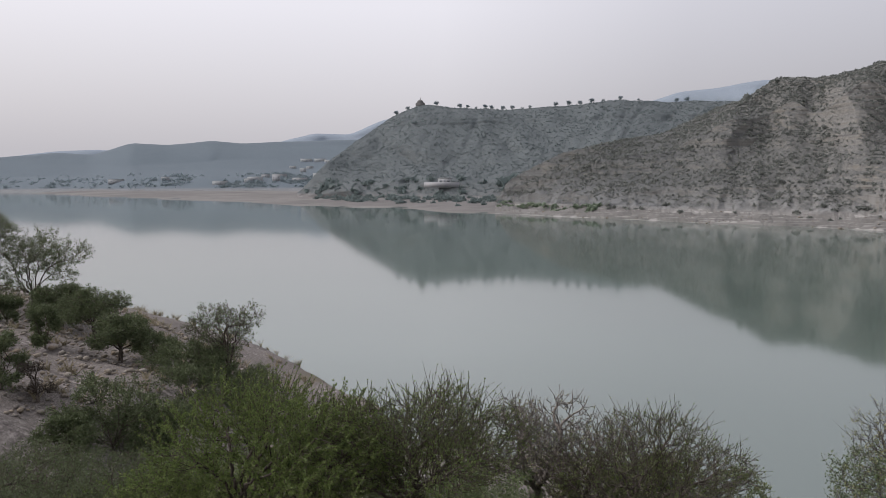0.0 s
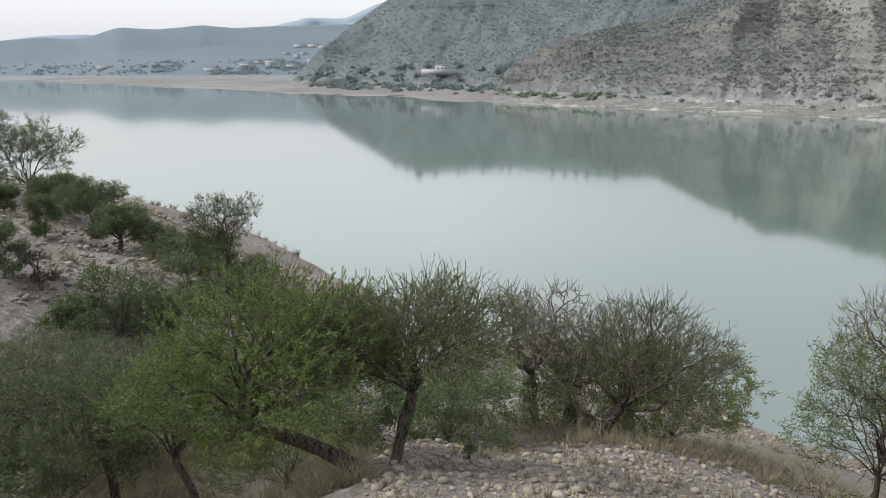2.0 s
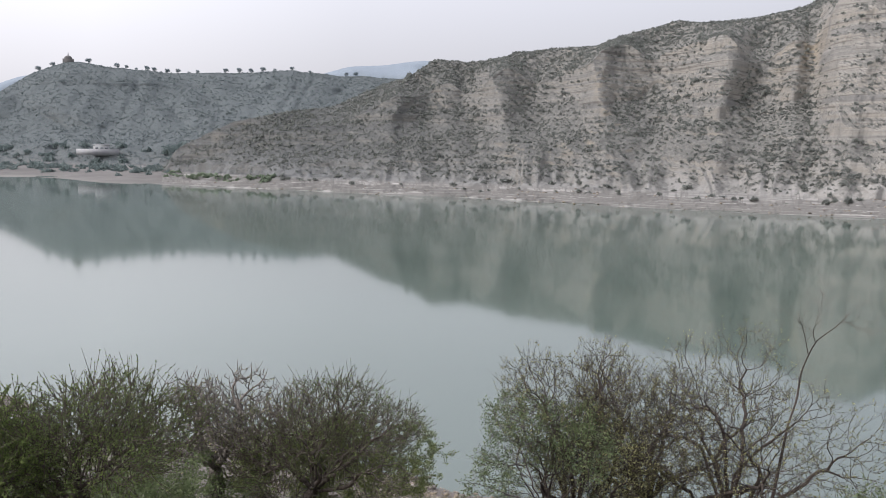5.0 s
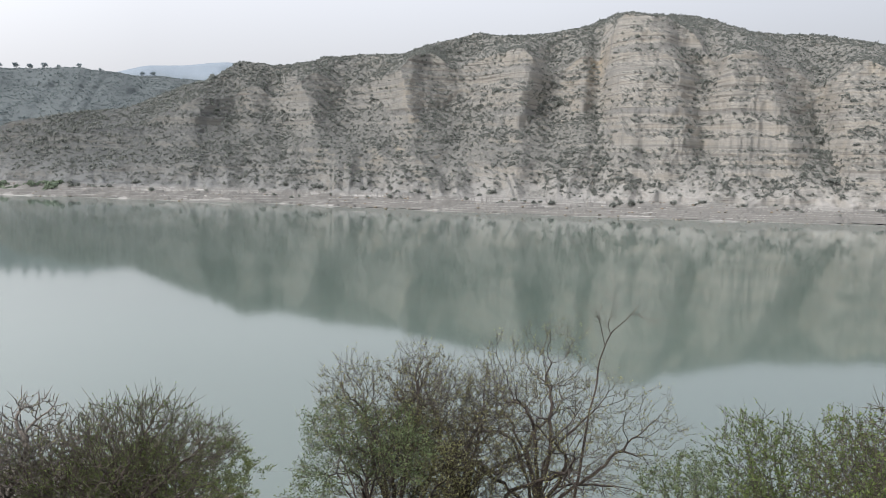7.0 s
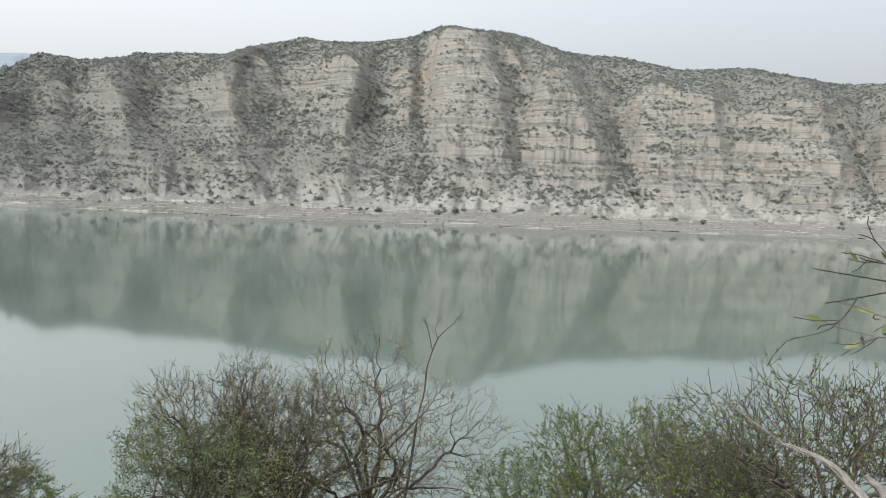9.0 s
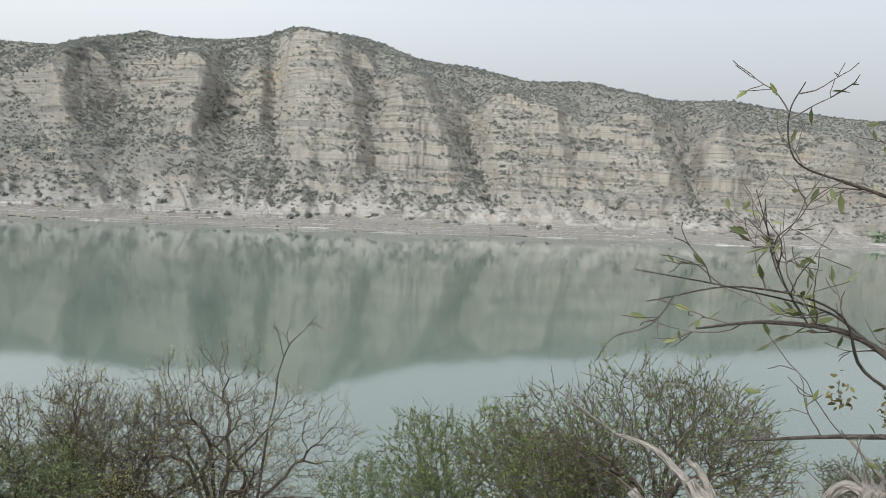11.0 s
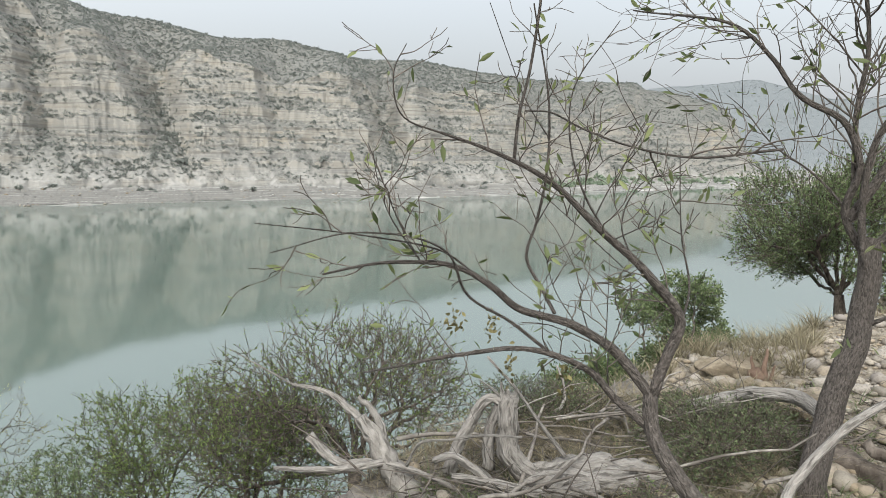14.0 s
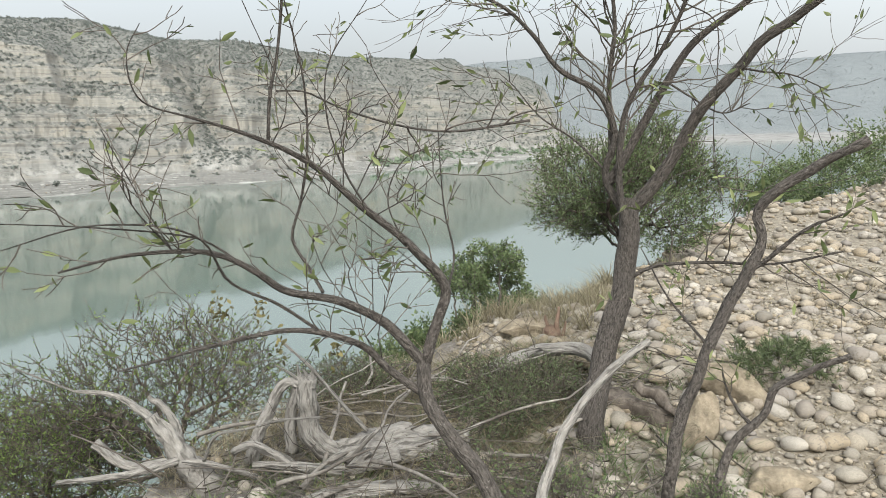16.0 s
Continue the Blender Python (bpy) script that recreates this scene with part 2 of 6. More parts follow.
MAT_WEED = leafy("dead_weed", (0.075, 0.065, 0.042), (0.34, 0.29, 0.19), 0.2)
MAT_BARK = bark_material("dark_bark", (0.045, 0.037, 0.03), (0.13, 0.108, 0.09), 22, (0.2, 0.18, 0.155))
MAT_BARK_GREY = bark_material("grey_bark", (0.058, 0.050, 0.044), (0.141, 0.124, 0.111), 70, (0.237, 0.218, 0.196), True, 0.8, 0.75)
MAT_BARK_DULL = bark_material("dull_bark", (0.085, 0.075, 0.066), (0.225, 0.202, 0.178), 22, (0.26, 0.24, 0.21))
MAT_TWIG = plain("grey_twig", (0.066, 0.056, 0.047), (0.164, 0.143, 0.125), 20)
MAT_THORN = plain("brown_twig", (0.034, 0.027, 0.023), (0.10, 0.083, 0.07), 20)
MAT_DRIFT = bark_material("bleached_driftwood", (0.193, 0.178, 0.161), (0.302, 0.284, 0.262), 70, (0.353, 0.336, 0.311), True, 0.55, 0.16)


def ground_material():
    """Grey-brown earth strewn with gravel."""
    m, nt, b = material("gravelly_earth", 0.95)
    v = coords(nt)
    big = noise_of(nt, 0.35, 5.0, v, 0.6)
    grit = noise_of(nt, 22.0, 6.0, v, 0.75)
    mid = noise_of(nt, 5.0, 6.0, v, 0.75)
    earth = ramp(nt, grit, [(0.34, (0.075, 0.067, 0.06)), (0.50, (0.15, 0.134, 0.122)), (0.64, (0.29, 0.265, 0.243))])
    peb = ramp(nt, mid, [(0.36, (0.078, 0.07, 0.064)), (0.50, (0.16, 0.144, 0.133)), (0.62, (0.3, 0.276, 0.255))])
    col = mix(nt, remap(nt, big, 0.40, 0.58), earth, peb)
    grassy = noise_of(nt, 0.16, 4.0, v)
    col = mix(nt, remap(nt, grassy, 0.54, 0.70), col, (0.125, 0.112, 0.075))
    pos = nt.nodes.new("ShaderNodeSeparateXYZ")
    nt.links.new(nt.nodes.new("ShaderNodeNewGeometry").outputs["Position"], pos.inputs[0])
    sand = ramp(nt, grit, [(0.30, (0.11, 0.092, 0.07)), (0.50, (0.23, 0.20, 0.158)), (0.70, (0.40, 0.36, 0.30))])
    col = mix(nt, remap(nt, pos.outputs["Y"], -0.9, -2.0), col, sand)
    nt.links.new(col, b.inputs["Base Color"])
    bump(nt, b, mid, 0.9, 0.08)
    return m


MAT_GROUND = ground_material()
MAT_FLAT = plain("grey_mud", (0.139, 0.134, 0.128), (0.197, 0.189, 0.176), 0.06, 0.9, 0.4, 0.3, (1, 1, 6))


def water_material():
    """Still, silty green water with a faint ripple."""
    m, nt, b = material("river_water", 0.06)
    b.inputs["IOR"].default_value = 2.25
    b.inputs["Specular IOR Level"].default_value = 0.5
    big = noise_of(nt, 0.02, 3.0, coords(nt))
    col = mix(nt, remap(nt, big, 0.3, 0.7), (0.076, 0.108, 0.092), (0.09, 0.124, 0.104))
    nt.links.new(col, b.inputs["Base Color"])
    rip = noise_of(nt, 0.9, 3.0, coords(nt, (1, 1, 1)), 0.5)
    patch = noise_of(nt, 0.03, 3.0, coords(nt))
    mul = nt.nodes.new("ShaderNodeMath")
    mul.operation = "MULTIPLY"
    nt.links.new(rip, mul.inputs[0])
    nt.links.new(remap(nt, patch, 0.2, 0.7), mul.inputs[1])
    bump(nt, b, mul.outputs[0], 0.12, 0.03)
    return m


MAT_WATER = water_material()


# ---- mesh helpers ----
def mesh_of(name, verts, faces, mat, smooth=True):
    """A mesh from arrays: verts n x 3, faces one array (or a list of arrays) of equal corner counts."""
    me = bpy.data.meshes.new(name)
    verts = np.asarray(verts, dtype=np.float32)
    faces = [np.asarray(f) for f in (faces if isinstance(faces, list) else [faces]) if len(f)]
    loops = np.concatenate([f.ravel() for f in faces]).astype(np.int32)
    counts = np.concatenate([np.full(len(f), f.shape[1]) for f in faces])
    starts = np.concatenate([[0], np.cumsum(counts)[:-1]]).astype(np.int32)
    me.vertices.add(len(verts))
    me.vertices.foreach_set("co", verts.ravel())
    me.loops.add(len(loops))
    me.loops.foreach_set("vertex_index", loops)
    me.polygons.add(len(counts))
    me.polygons.foreach_set("loop_start", starts)
    me.update(calc_edges=True)
    me.validate()
    if smooth:
        me.polygons.foreach_set("use_smooth", np.ones(len(me.polygons), dtype=bool))
    me.materials.append(mat)
    return me


def grid_faces(rows, cols, wrap=False):
    i, j = np.meshgrid(np.arange(rows - 1), np.arange(cols if wrap else cols - 1), indexing="ij")
    k = (j + 1) % cols
    return np.stack([i * cols + j, i * cols + k, (i + 1) * cols + k, (i + 1) * cols + j], -1).reshape(-1, 4)


def hash2(ix, iy, seed):
    h = (ix.astype(np.int64) * 374761393 + iy.astype(np.int64) * 668265263 + seed * 1442695041) & 0xFFFFFFFF
    h = ((h ^ (h >> 13)) * 1274126177) & 0xFFFFFFFF
    return ((h ^ (h >> 16)) & 0xFFFF) / 65535.0


def vnoise(x, y, seed=0):
    """Smooth value noise, -1 to 1."""
    x, y = np.broadcast_arrays(np.asarray(x, float), np.asarray(y, float))
    ix, iy = np.floor(x), np.floor(y)
    fx, fy = x - ix, y - iy
    fx, fy = fx * fx * (3 - 2 * fx), fy * fy * (3 - 2 * fy)
    a, b = hash2(ix, iy, seed), hash2(ix + 1, iy, seed)
    c, d = hash2(ix, iy + 1, seed), hash2(ix + 1, iy + 1, seed)
    return ((a * (1 - fx) + b * fx) * (1 - fy) + (c * (1 - fx) + d * fx) * fy) * 2 - 1


def fbm(x, y, seed=0, octaves=4):
    return sum(vnoise(x * 2.03 ** o, y * 2.03 ** o, seed + 17 * o) * 0.5 ** o for o in range(octaves))


def smooth(v, lo, hi):
    u = np.clip((v - lo) / (hi - lo), 0, 1)
    return u * u * (3 - 2 * u)


def part(name, me, parent, label=""):
    ob = new(name, me)
    ob.parent = parent
    return tagged(ob, label)


# ---- the near bank ----
EYE = 14.0
EDGE = np.array([(-180, 60), (-120, 9), (-60, 1.6), (-20, 1.0), (10, 0.9), (40, 1.3), (62, 2.2), (80, 3.3), (88, 4.0), (96, 4.7), (102, 5.4), (108, 6.2), (112, 6.9), (120, 10), (129, 16), (138, 30), (180, 60)])
SHORE = np.array([(-180, 900), (-120, 700), (-60, 240), (-36, 118), (-28, 92), (-21.5, 75), (-14.4, 57), (-8, 48), (5, 38), (15, 34), (25, 31.5), (40, 28), (62, 25), (80, 25), (92, 29), (101, 38), (108, 52), (114, 70), (122, 100), (132, 180), (145, 600), (180, 900)])
BEND = np.array([(-180, 1.1), (-40, 1.15), (-20, 1.25), (-5, 1.65), (4, 1.45), (12, 1.28), (30, 1.25), (60, 1.5), (85, 1.9), (110, 2.0), (130, 1.6), (180, 1.1)])


def ground_z(x, y, detail=True):
    """Height of the near bank over the water."""
    x, y = np.asarray(x, float), np.asarray(y, float)
    r, az = np.hypot(x, y), np.degrees(np.arctan2(x, y))
    re, rs, bend = (np.interp(az, *k.T) for k in (EDGE, SHORE, BEND))
    p = (r - re) / (rs - re)
    z = 12.4 * np.clip(1 - p, 0, 1) ** bend
    z = z + 0.28 * smooth(az, 97, 122) * smooth(r, 2, 5) * (az < 170) * (p < 0.2)
    z = np.where(p > 1, np.maximum(-8, -0.22 * (r - rs)), z)
    left = smooth(-az, 2, 22) * (1 - smooth(-az, 60, 100))
    z = z - 3.9 * left * np.exp(-((r - 15) / 10) ** 2) + 2.3 * left * np.exp(-((r - 58) / 20) ** 2) * (p < 1.05)
    if detail:
        near = smooth(r, 0.8, 5)
        z = z + (0.5 * fbm(x / 7, y / 7, 3) * smooth(r, 6, 16) + 0.10 * fbm(x / 1.3, y / 1.3, 5, 3)) * near * np.where(z > -0.5, 1, 0.3)
    return z


def build_ground():
    az = np.radians(np.concatenate([np.arange(-180, -45, 5.0), np.arange(-45, 140, 0.7), np.arange(140, 181, 5.0)]))[:-1]
    rr = np.concatenate([[0.05], np.geomspace(0.5, 150, 210), [200, 300, 450, 700, 1100, 1800, 3000, 4600]])
    rg, ag = np.meshgrid(rr, az, indexing="ij")
    x, y = rg * np.sin(ag), rg * np.cos(ag)
    z = ground_z(x, y)
    me = mesh_of("ground", np.stack([x, y, z], -1).reshape(-1, 3), grid_faces(len(rr), len(az), True)[:, ::-1], MAT_GROUND)
    return tagged(new("ground", me), "gravelly grey-brown river bank sloping to the water", "ground", kind="structure")


ground = build_ground()
ang = np.radians(np.arange(0, 360, 4.0))
rad = np.array([0.5, 20, 60, 140, 300, 700, 1600, 4700.0])
rg, ag = np.meshgrid(rad, ang, indexing="ij")
water = tagged(new("water", mesh_of("water", np.stack([rg * np.sin(ag), rg * np.cos(ag), rg * 0], -1).reshape(-1, 3), grid_faces(len(rad), len(ang), True)[:, ::-1], MAT_WATER)),
               "still grey-green silty river mirroring the hills", "water", kind="structure")


# ---- hills beyond the water ----
HILLS = {}


def hill(name, keys, mat, label, step, rows, gully, wave, strata, shape, seed, wobble=0.06, kind="structure"):
    """A hillside seen across the water. keys: rows of azimuth, distance of the foot, distance of the crest, height of the crest.
    shape: shares of the height and of the depth at the top of the ledge, of the scree and of the rock face."""
    k = np.array(keys, float)
    az = np.arange(k[0, 0], k[-1, 0] + step / 2, step)
    foot, crest, top = (np.interp(az, k[:, 0], k[:, c]) for c in (1, 2, 3))
    win = max(3, int(1.2 / step)) | 1
    ker = np.hanning(win + 2)[1:-1]
    ker /= ker.sum()
    foot, crest, top = (np.convolve(np.pad(v, win // 2, "edge"), ker, "valid") for v in (foot, crest, top))
    mean = foot.mean()
    s = np.radians(az) * mean
    foot = foot + fbm(s / 30, s * 0, seed + 2, 3) * foot * 0.008
    top = top * (1 + wobble * fbm(s / wave / 0.9, s * 0, seed + 1, 4))
    (h0, d0), (h1, d1), (h2, d2) = shape
    u = np.concatenate([[-0.06], np.linspace(0, 0.10, rows // 5, endpoint=False), np.linspace(0.10, 1, rows), [1.25, 1.7]])
    shift = 0.09 * vnoise(s / (wave * 1.7), s * 0, seed + 30) + 0.05 * vnoise(s / (wave * 0.45), s * 0, seed + 31)
    uu = u[:, None] + shift[None] * (smooth(u, 0.12, 0.35) * (1 - smooth(u, 0.55, 1.0)))[:, None]
    marks = [-0.06, 0, 0.10, 0.40, 0.80, 0.93, 1, 1.25, 1.7]
    zz = np.interp(uu, marks, [-0.12, 0, h0, h1, h2, h2 + (1 - h2) * 0.72, 1, 0.97, 0.6]) * top[None]
    ds = np.interp(uu, marks, [-0.05, 0, d0, d1, d2, d2 + (1 - d2) * 0.5, 1, 1.6, 2.6])
    deep = (crest - foot)[None]
    sg = np.broadcast_to(s, zz.shape)
    # spurs and gullies
    warp = sg + 5 * vnoise(sg / 40, zz / 25, seed + 3)
    rid = np.abs(vnoise(warp / wave, zz / 90, seed + 4)) * 1.4 + 0.4 * np.abs(vnoise((warp + 0.4 * zz) / wave * 2.7, zz / 40, seed + 5)) + 0.16 * np.abs(vnoise((warp - 0.4 * zz) / wave * 7, zz / 22, seed + 6))
    amt = smooth(u, 0.09, 0.26)[:, None] * (1 - 0.65 * smooth(u, 0.8, 1.0))[:, None] * np.ones_like(zz)
    size = np.minimum(1, top / max(1e-6, np.median(top)))[None]
    r = foot[None] + ds * deep - gully * size * (rid - 0.55) * amt
    toe = np.exp(-((u - 0.25) / 0.11) ** 2)[:, None] * (np.abs(vnoise((warp + 0.6 * zz) / wave * 2.3, zz * 0, seed + 9)) + 0.5 * np.abs(vnoise((warp - 0.6 * zz) / wave * 5.1, zz / 20, seed + 14)))
    r = r - gully * 0.85 * toe * size
    # harder layers stand out
    bend = zz + 1.5 * vnoise(sg / 60, zz * 0, seed + 7)
    layer = 0.6 * np.tanh(4 * vnoise(bend / 4.2, sg / 400, seed + 8)) + 0.4 * np.tanh(3 * vnoise(bend / 1.5, sg / 200, seed + 18)) + 0.3 * vnoise(sg / 2.5, zz / 2.5, seed + 19)
    rill = 1.7 * np.abs(vnoise(warp / 6.5, zz / 26, seed + 23)) + 0.8 * np.abs(vnoise(warp / 2.6, zz / 11, seed + 24)) + 0.45 * vnoise(sg / 1.1, zz / 1.6, seed + 25)
    slant = np.minimum(np.abs(vnoise((warp + 0.75 * zz) / 15, zz / 30, seed + 26)), np.abs(vnoise((warp - 0.75 * zz) / 15, zz / 30, seed + 27)))
    fork = np.minimum(np.abs(vnoise((warp + 0.5 * zz) / 6, zz / 16, seed + 28)), np.abs(vnoise((warp - 0.5 * zz) / 6, zz / 16, seed + 29)))
    rill = rill * 0.6 + 2.8 * slant + 1.3 * fork - 0.25
    r = r - strata * 0.95 * (rill - 0.9) * (smooth(u, 0.12, 0.3) * (1 - 0.5 * smooth(u, 0.85, 1.0)))[:, None]
    face = smooth(uu, 0.36, 0.5) * (1 - smooth(uu, 0.86, 0.97))
    r = r - strata * layer * (0.4 + 0.75 * face)
    led = (smooth(u, -0.01, 0.02) * (1 - smooth(u, 0.12, 0.2)))[:, None]
    step = 0.85 + 0.35 * vnoise(sg / 25, zz * 0, seed + 13)
    wave_z = zz + 1.6 * fbm(sg / 26, ds * deep / 5, seed + 12, 5)
    bench = np.floor(wave_z / step) * step + step * smooth(wave_z / step - np.floor(wave_z / step), 0.86, 1.0)
    zz = zz + led * (bench - zz) * min(1, strata) * smooth(zz, 0.0, 0.4)
    zz = zz + (0.35 * fbm(sg / 4, r / 4, seed + 10, 3) * smooth(u, 0.02, 0.2)[:, None]) * min(1.0, gully / 8)
    a = np.radians(az)[None]
    verts = np.stack([r * np.sin(a), r * np.cos(a), zz], -1)
    ob = tagged(new(name, mesh_of(name, verts.reshape(-1, 3), grid_faces(len(u), len(az))[:, ::-1], mat)), label, "hillside", kind=kind)
    HILLS[name] = (verts, u, (0.6 - rid) * 0.55, az, uu)
    return ob


def el(a, d):
    """Height of a point d metres off that stands a degrees over the level of the eye."""
    return EYE + d * math.tan(radians(a))


CLIFF_KEYS = [(az, f, c, el(e, c)) for az, f, c, e in (
    (4.0, 318, 380, -1.75), (5.0, 312, 374, 0.0), (7.1, 300, 362, 1.15), (9.3, 287, 356, 2.1), (12.0, 276, 348, 2.75), (16.0, 264, 344, 3.3),
    (20.0, 252, 340, 5.1), (21.5, 249, 336, 5.4), (23.7, 245, 340, 6.8), (26.6, 238, 335, 6.78), (30.1, 226, 330, 7.5), (35.8, 215, 325, 7.98),
    (41.1, 210, 330, 9.45), (44.0, 209, 330, 9.2), (49.0, 209, 340, 9.85), (52.5, 208, 350, 10.9), (56.5, 208, 350, 10.6), (60.5, 209, 345, 9.35),
    (65.0, 215, 345, 8.85), (68.8, 222, 345, 8.0), (73.6, 230, 355, 8.25), (79.2, 242, 365, 7.0))] + [(az, f, c, el(e, c)) for az, f, c, e in (
    (83.5, 250, 375, 6.95), (89.3, 268, 410, 6.15), (92.8, 290, 450, 5.7), (99.6, 342, 530, 5.5), (100.2, 348, 540, 4.95), (103.0, 375, 580, 4.6), (105.1, 398, 620, 4.1), (106.3, 411, 640, 3.2), (106.9, 418, 640, 1.9), (107.8, 427, 640, 0.0), (110, 455, 680, -0.9), (112, 470, 700, -1.1))]
# bearing and stand of each buttress (near 1) and gully (near 0)
BUTTRESS = ((2, 0.3), (8, 0.6), (11, 0.35), (14, 0.65), (17, 0.4), (20.8, 0.85), (23.4, 0.35), (24.8, 0.6), (26.3, 0.25), (29.2, 0.9), (31.8, 0.2), (33.5, 0.5), (34.2, 0.4),
            (36.4, 0.9), (38, 0.7), (40, 0.15), (42, 0.6), (44.6, 0.85), (46.9, 0.05), (49.1, 0.55), (50.4, 0.15), (51.4, 0.8), (53.2, 1.0), (56.9, 0.85), (58, 0.35), (60.5, 1.0))
BUTTRESS += ((63.2, 0.85), (65.4, 0.2), (67, 0.75), (70, 0.85), (72.3, 1.0), (73.2, 0.55), (75.6, 0.8), (79.6, 0.95), (80.9, 0.0), (82.2, 0.7), (84.2, 0.95), (85.2, 0.6), (88, 0.85),
             (91, 0.9), (92, 0.6), (95, 0.9), (97, 0.5), (99.3, 0.95), (100.6, 0.4), (103, 0.7), (106.5, 0.9), (108, 0.5), (114, 0.6))


def crags(x, y, seed):
    """Noise folded twice: sharp ribs between sharp rills, 0 to 1."""
    v = vnoise(x, y, seed)
    return 1 - np.abs(2 * np.abs(v) - 0.6) / 1.4


def build_cliff():
    """Buttresses of bedded soft rock over fans of scree, with a flat bedded bank at the water and a bushy slope on top."""
    k = np.array(CLIFF_KEYS)
    az = np.arange(4.0, 112.01, 0.085)
    shore, crest, top = (np.interp(az, k[:, 0], k[:, c]) for c in (1, 2, 3))
    ker = np.hanning(15)[1:-1]
    ker /= ker.sum()
    shore, crest, top = (np.convolve(np.pad(v, 6, "edge"), ker, "valid") for v in (shore, crest, top))
    s = np.cumsum(np.radians(0.085) * shore)
    shore = shore + 2.2 * fbm(s / 22, s * 0, 13, 4)
    top = top * (1 + 0.012 * fbm(s / 14, s * 0, 12, 4))
    bank = np.interp(az, (4, 8, 12, 20, 60, 84, 92, 99, 108, 112), (50, 38, 27, 20, 17, 20, 34, 60, 95, 110))
    crown = np.array(BUTTRESS)
    stand = np.interp(az, *crown.T)
    wide = np.hanning(27)[1:-1]
    soft_stand = np.convolve(np.pad(stand, 12, "edge"), wide / wide.sum(), "valid")
    toe_z = 2.6 + 0.5 * fbm(s / 12, s * 0, 15, 3)
    low = np.interp(az, (4, 20, 44, 52, 60, 84, 95, 112), (0.62, 0.56, 0.46, 0.26, 0.20, 0.16, 0.3, 0.5))
    fan = np.clip(low + 0.34 * (0.60 - soft_stand) + 0.05 * fbm(s / 16, s * 0, 16, 3), 0.12, 0.72)
    rim = np.clip(np.interp(az, (4, 20, 40, 52, 60, 75, 112), (0.68, 0.74, 0.80, 0.77, 0.68, 0.66, 0.62)) + 0.26 * (soft_stand - 0.65) + 0.05 * fbm(s / 20, s * 0, 17, 3), fan + 0.08, 0.93)
    z1, z2 = np.maximum(toe_z + 0.6, fan * top), np.maximum(toe_z + 1.2, rim * top)
    r0 = shore + bank
    r1 = r0 + (z1 - toe_z) / math.tan(radians(37))
    r2 = r1 + (z2 - z1) / math.tan(radians(52))
    r3 = np.maximum(crest, r2 + (top - z2) / math.tan(radians(34)))
    peak = EYE + (top - EYE) * r3 / crest
    zz, rr, band = [], [], []
    for n, (za, ra), (zb, rb), tag in ((3, (-2.5 + 0 * s, shore - 12), (-0.05 + 0 * s, shore), 0), (64, (-0.05 + 0 * s, shore), (toe_z, r0), 0), (72, (toe_z, r0), (z1, r1), 1), (92, (z1, r1), (z2, r2), 2), (36, (z2, r2), (peak, r3), 3), (4, (peak, r3), (peak * 0.9, r3 + 70), 4)):
        for w in np.arange(n) / n:
            q = w ** 0.8 if tag == 3 else w
            zz.append(za + (zb - za) * (w if tag != 3 else math.sin(w * math.pi / 2) * 0.55 + w * 0.45))
            rr.append(ra + (rb - ra) * q)
            band.append(tag + w)
    zz, r, band = np.array(zz), np.array(rr), np.array(band)[:, None]
    sg = np.broadcast_to(s, zz.shape)
    # the buttresses stand out; their edges wander as they rise
    azw = az[None] + 0.5 * vnoise(sg / 14, zz / 12, 18) + 0.14 * vnoise(sg / 4, zz / 5, 19) + 0.05 * (zz - 25) * np.tanh(3 * vnoise(az / 9, az * 0, 41))[None]
    part_up = np.clip((zz - toe_z[None]) / (top - toe_z)[None], 0, 1)
    broad = np.hanning(33)[1:-1]
    facet = np.convolve(np.pad(stand, 15, "edge"), broad / broad.sum(), "valid")
    facet = np.clip(0.55 + 1.35 * (facet - 0.55), 0, 1)
    form = (0.3 * np.interp(azw, *crown.T) + 0.7 * np.interp(azw, az, facet)) ** (0.7 + 2.9 * smooth(part_up, 0.2, 0.95))
    amp = np.interp(part_up, (0, 0.12, 0.4, 0.7, 0.9, 1), (0, 4, 16, 15, 8, 0)) * (np.minimum(1, top / 50) * np.interp(az, (4, 50, 58, 112), (0.9, 1.0, 1.15, 1.1)))[None] * (band < 4)
    r = r - amp * (form - 0.95)
    # ribs and rills
    warp = sg + 3 * vnoise(sg / 22, zz / 16, 20)
    scree = smooth(band, 1.0, 1.12) * (1 - smooth(band, 1.75, 2.15))
    toe = smooth(band, 1.0, 1.06) * (1 - smooth(band, 1.12, 1.55))
    wall = smooth(band, 1.9, 2.1) * (1 - smooth(band, 2.6, 3.45)) * smooth((z2 - z1) / top, 0.08, 0.45)[None] * np.minimum(1, top / 45)[None]
    brow = smooth(band, 2.9, 3.1) * (1 - smooth(band, 3.7, 4.0)) * np.minimum(1, top / 60)[None] ** 2
    r = r + toe * 5.5 * (0.95 - crags(warp / 15, zz / 60, 21)) + toe * 2.8 * (0.95 - crags(warp / 5.5, zz / 30, 22))
    r = r - scree * (3.6 * (crags((warp + 0.35 * zz) / 20, zz / 50, 23) - 0.9) + 1.8 * (crags((warp - 0.3 * zz) / 8, zz / 22, 24) - 0.9))
    r = r - wall * (5.0 * (crags((warp + 0.4 * zz) / 19, zz / 45, 25) - 0.9) + 3.2 * (crags((warp - 0.35 * zz) / 9, zz / 20, 26) - 0.9) + 1.3 * (crags(warp / 2.4, zz / 9, 27) - 0.5))
